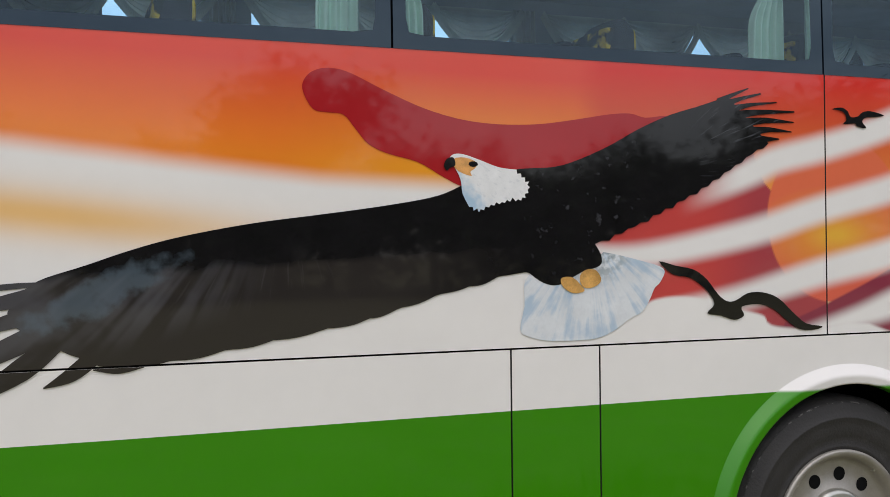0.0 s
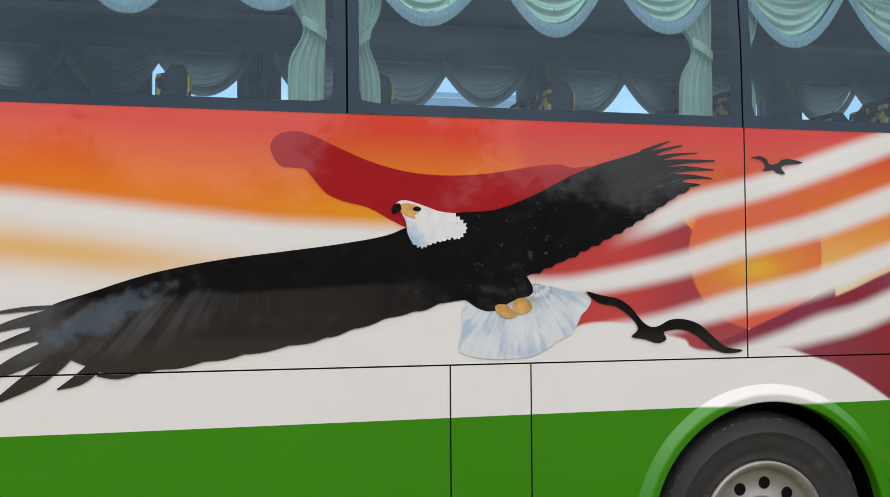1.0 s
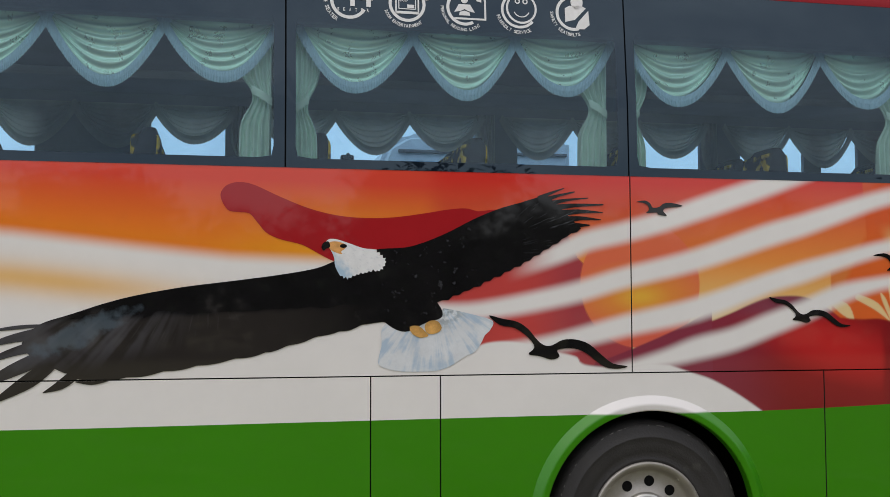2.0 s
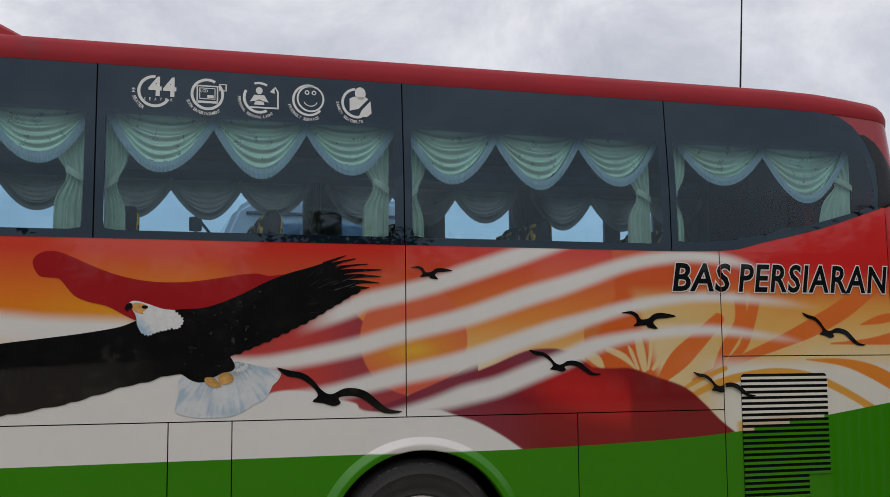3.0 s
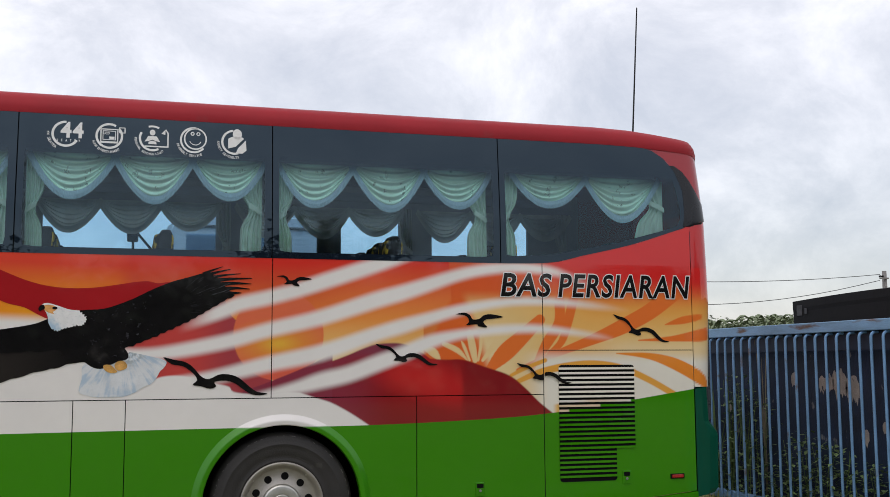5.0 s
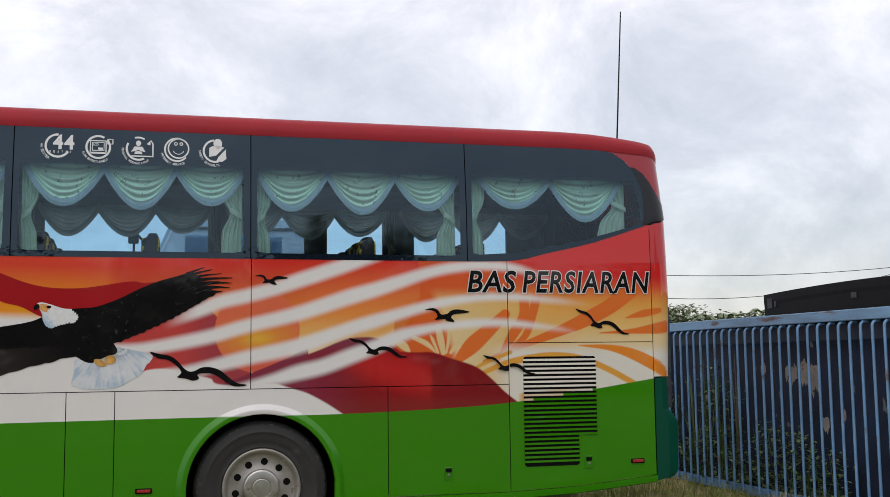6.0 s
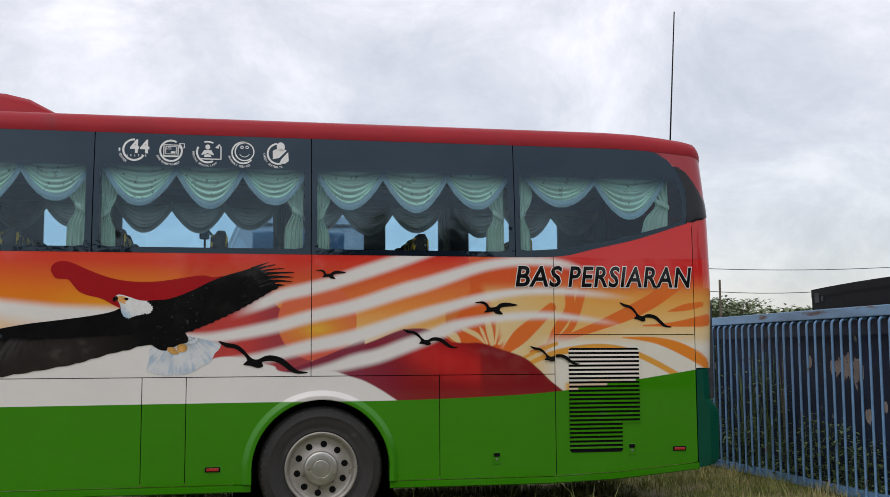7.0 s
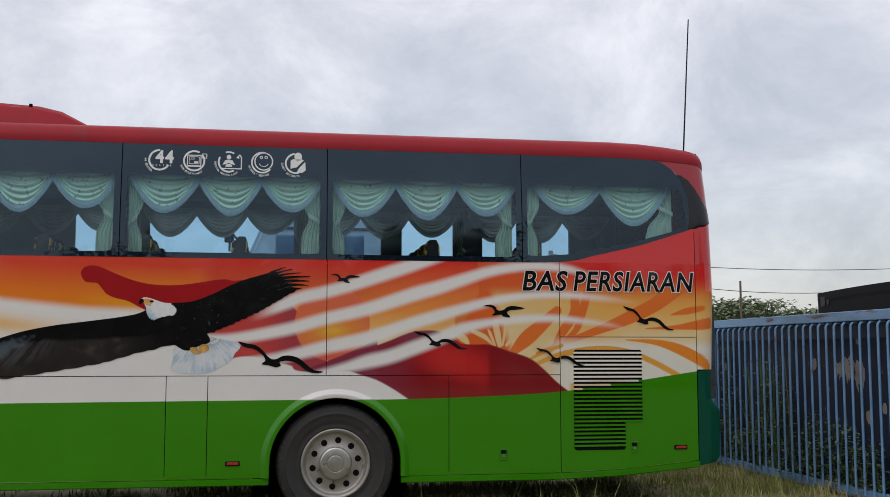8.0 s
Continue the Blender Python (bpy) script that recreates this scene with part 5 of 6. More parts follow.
pr, pp, pt, pa, done = glass_print("pictogram", "white television badge printed on the glass")
cx, cz = IC[1]
pr(cx, cz, 0.088, 0.016, 60, 400)
for a, b, c, d in ((-0.062, 0.062, 0.046, 0.054), (-0.062, 0.062, -0.054, -0.040), (-0.062, -0.054, -0.054, 0.054), (0.054, 0.062, -0.054, 0.054),
                   (-0.046, 0.046, 0.034, 0.039), (-0.046, 0.046, -0.030, -0.025), (-0.046, -0.041, -0.030, 0.039), (0.041, 0.046, -0.030, 0.039),
                   (0.066, 0.112, 0.062, 0.068), (0.066, 0.112, 0.024, 0.030), (0.066, 0.074, 0.024, 0.068), (0.104, 0.112, 0.024, 0.068)):
    pp([(cx + a, cz + c), (cx + b, cz + c), (cx + b, cz + d), (cx + a, cz + d)])
pt("LCD", cx - 0.018, cz + 0.020, 0.042, 0.018)
pp([(cx + 0.0, cz - 0.022), (cx + 0.036, cz - 0.022), (cx + 0.036, cz - 0.004), (cx, cz - 0.004)])
pa("ROOM ENTERTAINMENT", cx, cz, 0.118, 200, 308, 0.018)
done()
pr, pp, pt, pa, done = glass_print("pictogram", "white reading light badge printed on the glass")
cx, cz = IC[2]
pr(cx, cz, 0.088, 0.016, 150, 300)
pr(cx, cz, 0.092, 0.014, 60, 108)
pp(disc(cx, cz + 0.045, 0.020, 0.022))
pp([(cx - 0.055, cz - 0.025), (cx - 0.03, cz + 0.018), (cx + 0.03, cz + 0.018), (cx + 0.055, cz - 0.025), (cx + 0.02, cz - 0.018), (cx, cz - 0.008), (cx - 0.02, cz - 0.018)])
pp([(cx - 0.03, cz - 0.042), (cx + 0.03, cz - 0.042), (cx + 0.026, cz - 0.024), (cx, cz - 0.016), (cx - 0.026, cz - 0.024)])
pp([(cx - 0.055, cz - 0.064), (cx + 0.115, cz - 0.064), (cx + 0.115, cz - 0.054), (cx - 0.055, cz - 0.054)])
pp([(cx + 0.105, cz - 0.054), (cx + 0.115, cz - 0.054), (cx + 0.115, cz + 0.045), (cx + 0.095, cz + 0.075), (cx + 0.09, cz + 0.070), (cx + 0.105, cz + 0.042)])
pp([(cx + 0.062, cz + 0.04), (cx + 0.09, cz + 0.032), (cx + 0.092, cz + 0.072)])
pa("PERSONAL READING LIGHT", cx, cz, 0.118, 178, 312, 0.017)
done()
pr, pp, pt, pa, done = glass_print("pictogram", "white smiling face badge printed on the glass")
cx, cz = IC[3]
pr(cx, cz, 0.092, 0.014, 70, 320)
pr(cx + 0.012, cz + 0.010, 0.078, 0.011)
pr(cx + 0.012, cz + 0.008, 0.044, 0.006, 205, 335)
for k in (-0.012, 0.030):
    pr(cx + k + 0.003, cz + 0.048, 0.011, 0.007)
pa("FRIENDLY SERVICE", cx, cz, 0.120, 195, 300, 0.018)
done()
pr, pp, pt, pa, done = glass_print("pictogram", "white safety belt badge printed on the glass")
cx, cz = IC[4]
pr(cx, cz, 0.088, 0.016, 95, 290)
pp(disc(cx + 0.022, cz + 0.062, 0.034, 0.040))
pp([(cx - 0.045, cz - 0.050), (cx - 0.045, cz + 0.025), (cx - 0.02, cz + 0.040), (cx + 0.055, cz + 0.040), (cx + 0.072, cz + 0.030), (cx + 0.01, cz - 0.035)])
pp([(cx + 0.01, cz - 0.085), (cx + 0.028, cz - 0.045), (cx + 0.085, cz + 0.018), (cx + 0.090, cz - 0.060), (cx + 0.06, cz - 0.085)])
pa("SAFETY SEATBELTS", cx, cz, 0.118, 178, 288, 0.018)
done()


# ---- curtains inside the glass ----
def swag(x0, x1, top, drop, y, parent, folds=6, skew=0.0, material=M_CURTAIN, fringe=M_FRINGE, face=-1):
    """A gathered festoon: cloth hung from two points in stacked catenary folds, and its fringe."""
    nu, nv = 41, int(folds * 26)
    cx, hw = (x0 + x1) / 2, (x1 - x0) / 2
    verts, faces = [], []
    for j in range(nv + 1):
        v = j / nv
        for i in range(nu):
            u = -1 + 2 * i / (nu - 1)
            sag = 1 - abs(u) ** 2.2
            wob = 1 + 0.04 * math.sin(2.1 * u + 3 * v + x0 * 7)
            z = top - drop * (v ** 0.85) * sag * wob - skew * u * v * 0.5
            p = (folds * v + 0.07 * math.sin(1.7 * u + x0 * 5)) % 1.0
            ridge = 0.5 + 0.5 * math.cos(math.pi * p / 0.66) if p < 0.66 else 0.5 - 0.5 * math.cos(math.pi * (p - 0.66) / 0.34)
            yy = y + face * (0.008 + (0.015 * ridge + 0.012 * v) * (0.15 + 0.85 * sag))
            verts.append((cx + hw * u * (1 - 0.10 * v * (1 - abs(u))), yy, z))
    for j in range(nv):
        for i in range(nu - 1):
            a = j * nu + i
            faces.append((a, a + 1, a + nu + 1, a + nu))
    s = part("swag", mesh_from("swag", verts, faces, True), material, parent)
    verts, faces = [], []
    m = 140
    for i in range(m + 1):
        u = -1 + 2 * i / m
        sag = 1 - abs(u) ** 2.2
        wob = 1 + 0.04 * math.sin(2.1 * u + 3 + x0 * 7)
        z = top - drop * sag * wob - skew * u * 0.5
        x = cx + hw * u * (1 - 0.10 * (1 - abs(u)))
        yy = y + face * (0.030 + 0.030 * (0.25 + 0.75 * sag) + (0.0015 if i % 2 else 0.0))
        long = (0.046 + 0.003 * math.sin(i * 2.3) + 0.003 * (i % 2)) * (0.75 + 0.25 * sag)
        dx = 0.03 * u * abs(u)
        for k in range(3):
            verts.append((x + dx * k / 2, yy + face * 0.006 * math.sin(k * 1.5), z + 0.016 - (long + 0.012) * k / 2))
    for i in range(m):
        for k in range(2):
            faces.append((i * 3 + k, i * 3 + 3 + k, i * 3 + 4 + k, i * 3 + 1 + k))
    part("fringe", mesh_from("fringe", verts, faces), fringe, s)


def drape(x0, x1, top, bottom, tie, y, parent, inner, material=M_DRAPE, face=-1, spread=0.0):
    """A pleated side curtain gathered by a tie band; inner: +1 when the window lies to its right."""
    nu, nv = 41, 30
    verts, faces = [], []
    for j in range(nv + 1):
        z = top + (bottom - top) * j / nv
        pinch = math.exp(-((z - tie) / 0.10) ** 2)
        w = 1 - 0.46 * pinch - (0.10 if z < tie else 0.0) * min(1, (tie - z) / 0.2) + spread * max(0, (tie - z))
        for i in range(nu):
            u = i / (nu - 1)
            edge = x0 if inner > 0 else x1
            x = edge + inner * (x1 - x0) * u * w
            pleat = math.sin(u * 9 * math.pi + 1.2 * math.sin(z * 3 + x0)) * (0.014 + 0.006 * math.sin(u * 23))
            verts.append((x, y + face * (0.02 + pleat * (1 - 0.45 * pinch)), z))
    for j in range(nv):
        for i in range(nu - 1):
            a = j * nu + i
            faces.append((a, a + 1, a + nu + 1, a + nu))
    d = part("drape", mesh_from("drape", verts, faces, True), material, parent)
    bm = bmesh.new()
    edge = x0 if inner > 0 else x1
    w = (x1 - x0) * 0.56
    for k in range(9):
        t = k / 8
        x = edge + inner * w * t
        z = tie - 0.025 + 0.06 * t * 1.0
        yy = y + face * (0.040 + 0.012 * math.sin(math.pi * t))
        bm.verts.new((x, yy, z + 0.022))
        bm.verts.new((x, yy + face * 0.004, z))
        bm.verts.new((x, yy, z - 0.022))
    bm.verts.ensure_lookup_table()
    for k in range(8):
        for q in range(2):
            a = k * 3 + q
            bm.faces.new([bm.verts[i] for i in (a, a + 3, a + 4, a + 1)])
    part("tie_band", bm, material, d, "", True)


SWAGS = {2: [(-3.51, -2.95), (-2.95, -2.40), (-2.40, -1.86)], 3: [(-1.72, -1.145), (-1.145, -0.60), (-0.60, -0.075)], 4: [(0.05, 0.615), (0.615, 1.18), (1.18, 1.72)]}
for w, (a, b) in enumerate(WINDOWS):
    c = thing("curtain", "mint green satin swag curtain with pale blue fringe, tied back", "curtain", (a + 0.9, 0.15, 3.03), "coach window curtains")
    spans = SWAGS.get(w) or [(a + 0.06 + k * 0.56, a + 0.62 + k * 0.56) for k in range(3)]
    for k, (p, q) in enumerate(spans):
        swag(p + 0.005, q + 0.02, 3.05, 0.325 - (0.02 if k == 2 else 0), 0.165, c, 5.6, 0.02 * (k - 1))
    drape(a + 0.052, a + 0.185, 3.04, 2.315, 2.62, 0.19, c, 1)
    drape(b - 0.24, b - 0.060, 3.04, 2.315, 2.66, 0.19, c, -1)
c = thing("curtain", "mint green satin swag curtain at the rear window", "curtain", (2.6, 0.15, 3.03), "coach window curtains")
swag(1.93, 2.58, 3.05, 0.265, 0.165, c, 5.2)
swag(2.57, 3.23, 3.04, 0.335, 0.165, c, 5.8)
drape(1.838, 1.99, 3.04, 2.325, 2.66, 0.19, c, 1)
drape(3.06, 3.30, 3.02, 2.50, 2.80, 0.19, c, -1, spread=0.9)
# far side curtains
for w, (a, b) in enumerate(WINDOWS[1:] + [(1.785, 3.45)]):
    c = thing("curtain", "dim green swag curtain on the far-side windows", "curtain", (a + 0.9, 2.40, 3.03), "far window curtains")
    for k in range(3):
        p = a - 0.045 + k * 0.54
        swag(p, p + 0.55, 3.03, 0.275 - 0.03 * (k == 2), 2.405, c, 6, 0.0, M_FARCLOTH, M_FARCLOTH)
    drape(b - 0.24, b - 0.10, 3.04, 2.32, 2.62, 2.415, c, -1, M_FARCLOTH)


# ---- seats ----
def seat(x, y):
    s = thing("coach_seat", "dark coach seat with yellow floral headrest cover", "", (x, y, 1.33))
    s.parent = bus
    s.matrix_parent_inverse = bus.matrix_basis.inverted()
    bm = bmesh.new()
    for w in (-0.19, 0.19):
        rod((x + 0.05, y + w, 1.33), (x + 0.05, y + w, 1.62), 0.02, bm=bm)
    part("frame", bm, M_METAL, s)
    part("cushion", box((x - 0.28, y - 0.22, 1.62), (x + 0.18, y + 0.22, 1.76), 0.04), M_SEAT, s)
    bm = bmesh.new()
    rows = []
    for z, off, w, t in ((1.72, 0.14, 0.215, 0.06), (2.0, 0.19, 0.22, 0.065), (2.22, 0.235, 0.215, 0.06), (2.36, 0.26, 0.19, 0.065), (2.46, 0.275, 0.165, 0.06), (2.51, 0.28, 0.12, 0.035)):
        ringv = []
        for k in range(16):
            t_ = 2 * math.pi * k / 16
            ca, sa = math.cos(t_), math.sin(t_)
            ringv.append(bm.verts.new((x + off + t * math.copysign(abs(ca) ** 0.6, ca), y + w * math.copysign(abs(sa) ** 0.5, sa), z)))
        rows.append(ringv)
    for r, q in zip(rows[:-1], rows[1:]):
        for k in range(16):
            bm.faces.new((r[k], r[(k + 1) % 16], q[(k + 1) % 16], q[k]))
    bm.faces.new(rows[-1])
    part("backrest", bm, M_SEAT, s, "", True)
    bm = bmesh.new()
    add_box(bm, (x + 0.19, y - 0.15, 2.33), (x + 0.335, y + 0.15, 2.475), 0.03)
    part("headrest_cover", bm, M_FLORAL, s, "black and yellow floral cover")
    return s


ROWS = [-1.88 - 0.86 * k for k in range(6, 0, -1)] + [-1.88, -1.04, -0.16, 0.72, 1.68, 2.62]
COLUMNS = (0.38, 0.84, 1.66, 2.10)
first = seat(ROWS[0], COLUMNS[0])
for x in ROWS:
    for y in COLUMNS:
        if (x, y) != (ROWS[0], COLUMNS[0]):
            copy_thing(first, Matrix.Translation((x, y, 1.325)))

# ---- surroundings ----
ground = part("ground", None or mesh_from("ground", [(-600, -600, 0), (600, -600, 0), (600, 600, 0), (-600, 600, 0)], [(0, 1, 2, 3)]), M_GROUND, None)
tagged(ground, "bare earth yard with patchy grass", "ground", kind="structure")

fence = thing("fence", "blue painted steel bar fence with wide top rail", "fence", (5.32, 2.0, 0.0))
FX = 5.32
part("top_rail", box((FX - 0.02, -3.5, 1.775), (FX + 0.06, 3.98, 1.875), 0.008), M_RAIL, fence, "wide blue top rail, rusted in places")
part("top_rail", box((FX - 0.02, 4.02, 1.770), (FX + 0.06, 6.5, 1.870), 0.008), M_RAIL, fence)
part("bottom_rail", box((FX - 0.02, -3.5, 0.02), (FX + 0.05, 6.5, 0.11), 0.008), M_FENCE, fence)
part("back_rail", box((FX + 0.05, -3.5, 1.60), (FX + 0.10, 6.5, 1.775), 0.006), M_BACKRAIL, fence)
for k in range(61):
    y = -3.45 + 0.163 * k
    line = [(FX - 0.035, 0.06), (FX - 0.035, 1.715)] + [(FX + 0.010 - 0.045 * math.cos(a), 1.715 + 0.045 * math.sin(a)) for a in (0.4, 0.8, 1.2, 1.57)] + [(FX + 0.04, 1.761)]
    verts = []
    for i, (px, pz) in enumerate(line):
        p, q = line[max(i - 1, 0)], line[min(i + 1, len(line) - 1)]
        tilt = math.atan2(q[0] - p[0], q[1] - p[1])
        for k in range(8):
            c, e = 0.0135 * math.cos(k * math.pi / 4), 0.0135 * math.sin(k * math.pi / 4)
            verts.append((px + c * math.cos(tilt), y + e, pz - c * math.sin(tilt)))
    faces = [(i * 8 + k, i * 8 + (k + 1) % 8, i * 8 + 8 + (k + 1) % 8, i * 8 + 8 + k) for i in range(len(line) - 1) for k in range(8)]
    part("fence_bar", mesh_from("fence_bar", verts, faces, True), M_FENCE, fence)
part("fence_post", box((FX - 0.03, 3.96, 0.0), (FX + 0.05, 4.04, 1.80), 0.006), M_FENCE, fence)

board = tagged(part("board_wall", box((FX + 0.22, -3.5, 0.0), (FX + 0.26, 6.5, 1.62), 0.004), M_BOARD, None), "dark navy board with peeling pale paint behind the fence", "board")



def peeled(y0, y1, z0, z1, seed):
    """A ragged patch of bare board where the paint has come off, torn downwards."""
    r = random.Random(seed)
    n = max(int((y1 - y0) / 0.018), 4)
    top, low = [], []
    for k in range(n + 1):
        u = k / n
        bulge = math.sin(math.pi * min(max(u, 0.03), 0.97)) ** 0.4
        y = y0 + (y1 - y0) * u
        mid = z1 - (z1 - z0) * 0.42
        wave = noise.noise(Vector((y * 9, seed, 0.0)))
        top.append((y, mid + (z1 - mid) * bulge * (0.70 + 0.45 * wave + r.uniform(-0.12, 0.12))))
        low.append((y, mid - (mid - z0) * bulge * (0.62 + 0.55 * noise.noise(Vector((y * 14, seed, 4.0))) + r.uniform(-0.25, 0.25))))
    bm = bmesh.new()
    a = [bm.verts.new((FX + 0.2185, y, z)) for y, z in top]
    b = [bm.verts.new((FX + 0.2185, y, z)) for y, z in low]
    for k in range(n):
        bm.faces.new((a[k], a[k + 1], b[k + 1], b[k]))
    part("peeled_patch", bm, M_PEELED, board, "pale bare patch where paint peeled")


for k, spot in enumerate(((0.66, 0.86, 1.00, 1.42), (0.84, 1.06, 1.06, 1.47), (1.04, 1.27, 1.13, 1.42), (1.64, 1.74, 1.20, 1.43), (4.02, 4.16, 1.18, 1.34), (0.55, 0.66, 0.66, 0.92), (0.28, 0.36, 0.80, 0.98), (2.9, 2.98, 0.9, 1.05))):
    peeled(*spot, 3 * k + 2)

bm = bmesh.new()
ys = fine(-4.0, 2.04, 0.3)
rows = []
for y in ys:
    crown = 0.12 * (1 - ((y + 0.98) / 3.02) ** 2) - 0.03 * (2.04 - y)
    rows.append([bm.verts.new(p) for p in ((5.82, y, 0.0), (5.80, y, 2.02 + crown), (5.795, y, 2.06 + crown), (5.795, y, 2.14 + crown), (5.86, y, 2.15 + crown), (7.4, y, 2.15 + crown), (7.4, y, 0.0))])
for r, q in zip(rows[:-1], rows[1:]):
    for i in range(6):
        bm.faces.new((r[i], r[i + 1], q[i + 1], q[i]))
for r in (rows[0], rows[-1]):
    bm.faces.new(r)
bmesh.ops.recalc_face_normals(bm, faces=bm.faces)
container = tagged(part("steel_container", bm, M_SKIP, None), "black steel container with slightly arched top", "container")
for y0, y1, z0, z1 in ((1.875, 1.965, 1.985, 2.095), (1.79, 1.83, 2.0, 2.06), (0.39, 0.47, 2.015, 2.07)):
    bm = bmesh.new()
    add_box(bm, (5.790, y0, z0), (5.799, y1, z1), 0.003)
    part("faded_patch", bm, M_PATCH, container, "small grey faded patch")

bm = rod((5.10, 4.70, 0.0), (5.205, 4.70, 3.2), 0.022, 0.018)
rod((5.205, 4.70, 3.2), (5.385, 4.70, 6.22), 0.014, 0.009, bm=bm)
tagged(part("antenna_mast", bm, M_SKIP, None, "", True), "tall thin dark antenna mast on the ground", "mast")
tagged(part("utility_post", rod((10.0, 13.2, 0), (10.0, 13.2, 3.06), 0.03, 0.025), M_BARK, None, "", True), "slim grey wooden utility post", "post")
for x in (12.8, 37.2):
    p = thing("utility_pole", "grey concrete pole carrying two power cables", "pole", (x, 40.0, 0), "utility poles")
    part("shaft", rod((x, 40.0, 0), (x, 40.0, 6.28), 0.17, 0.115, 12), M_POLE, p, "", True)
    part("cross_arm", box((x - 0.42, 39.80, 5.84), (x + 0.12, 39.88, 5.92), 0.01), M_POLE, p)
    for dx in (-0.40, -0.25):
        part("insulator", lathe([(0.01, -0.06), (0.05, -0.05), (0.03, 0.0), (0.05, 0.04), (0.01, 0.06)], (x + dx, 39.84, 5.98), 12), M_SKIP, p)
for low, bend in ((5.52, 0.0040), (4.36, 0.0101)):
    line = [(12.8 + 1.2 * k, 40.0, low + bend * (12.8 + 1.2 * k - 25.0) ** 2) for k in range(21)]
    line[-1] = (36.8, 39.85, line[-1][2])
    bm = bmesh.new()
    for p, q in zip(line[:-1], line[1:]):
        rod(p, q, 0.018, sides=5, bm=bm)
    tagged(part("power_cable", bm, M_CABLE, None), "grey overhead power cable sagging between poles", "cable", "power cables")


def parked_truck(x, y):
    """A pale forward-control truck beyond the coach, seen through its windows."""
    t = thing("truck", "pale grey parked truck standing beyond the coach", "truck", (x, y, 0))
    side = [(-1.05, 0.55), (-1.05, 2.35), (-0.72, 3.12), (-0.52, 3.24), (1.05, 3.24), (1.05, 0.55)]
    bm = bmesh.new()
    rows = [[bm.verts.new((x + px, y + py, pz)) for px, pz in side] for py in (0.0, 2.2)]
    for i in range(6):
        bm.faces.new((rows[0][i], rows[0][(i + 1) % 6], rows[1][(i + 1) % 6], rows[1][i]))
    bm.faces.new(rows[0])
    bm.faces.new(rows[1])
    bmesh.ops.recalc_face_normals(bm, faces=bm.faces)
    bmesh.ops.bevel(bm, geom=bm.edges[:], offset=0.06, segments=3, affect="EDGES")
    body = part("cab", bm, M_TRUCK, t, "pale grey cab with sloping windscreen")
    bm = bmesh.new()
    add_box(bm, (x - 0.55, y - 0.008, 2.45), (x + 0.60, y + 0.02, 2.98), 0.02)
    part("side_window", bm, M_FARGLASS, body, "cab side glass")
    part("rain_gutter", box((x - 0.62, y - 0.03, 3.05), (x + 1.0, y + 0.01, 3.08), 0.006), M_GREYLAMP, body)
    bm = rod((x - 0.85, y + 0.02, 2.70), (x - 1.12, y - 0.30, 2.98), 0.014)
    rod((x - 1.12, y - 0.30, 2.98), (x - 1.12, y - 0.30, 2.72), 0.014, bm=bm)
    part("mirror_arm", bm, M_SKIP, t)
    part("mirror", box((x - 1.185, y - 0.33, 2.83), (x - 1.065, y - 0.28, 2.97), 0.022), M_SKIP, t, "black wing mirror")
    part("load_bed", box((x + 1.12, y, 0.8), (x + 5.0, y + 2.2, 1.5), 0.02), M_TRUCK, t)
    for wx in (-0.2, 3.9):
        for wy in (0.14, 2.06):
            part("wheel", lathe([(0.02, -0.13), (0.44, -0.13), (0.48, -0.09), (0.48, 0.09), (0.44, 0.13), (0.02, 0.13)], (x + wx, y + wy, 0.48), 28), M_TYRE, t)


parked_truck(0.12, 4.4)


def leaf_quad(verts, faces, p, size, rng, droop=0.4):
    a = rng.uniform(0, 2 * math.pi)
    up = rng.uniform(-0.5, 0.9)
    d = Vector((math.cos(a), math.sin(a), up)).normalized()
    s = d.cross(Vector((0, 0, 1))).normalized() * size * 0.28
    tip = Vector(p) + d * size - Vector((0, 0, droop * size * 0.4))
    mid = Vector(p) + d * size * 0.5
    i = len(verts)
    verts += [tuple(p), tuple(mid + s), tuple(tip), tuple(mid - s)]
    faces.append((i, i + 1, i + 2, i + 3))


def shrub(x, y, height, width, seed, material=M_LEAF2, leaves=900, size=0.16, label="leafy green shrub behind the yard"):
    r = random.Random(seed)
    s = thing("shrub", label, "shrub", (x, y, 0), "shrubs")
    bm = bmesh.new()
    tips = []
    for k in range(7):
        a = r.uniform(0, 6.28)
        top = Vector((x + math.cos(a) * width * r.uniform(0.1, 0.42), y + math.sin(a) * width * r.uniform(0.1, 0.42), height * r.uniform(0.6, 0.95)))
        rod((x + 0.05 * math.cos(a), y + 0.05 * math.sin(a), 0), top, 0.035, 0.01, 6, bm)
        tips.append(top)
    part("stems", bm, M_BARK, s)
    verts, faces = [], []
    for k in range(leaves):
        t = tips[r.randrange(7)]
        p = t + Vector((r.gauss(0, width * 0.16), r.gauss(0, width * 0.16), -abs(r.gauss(0, height * 0.28)) + r.uniform(0, 0.12)))
        p.z = max(p.z, 0.1)
        leaf_quad(verts, faces, p, size * r.uniform(0.6, 1.4), r)
    part("crown", mesh_from("crown", verts, faces), material, s)
    return s


for k in range(18):
    shrub(7.0 + 1.45 * k, 22 + (k * 37 % 5) * 0.9, 2.80 + (k * 53 % 7) * 0.07, 3.0, 20 + k, leaves=4600, size=0.17)
for k in range(14):
    shrub(8.0 + 2.0 * k, 29 + (k * 29 % 5) * 0.8, 3.35 + (k * 31 % 6) * 0.09, 3.8, 60 + k, leaves=4200, size=0.24)


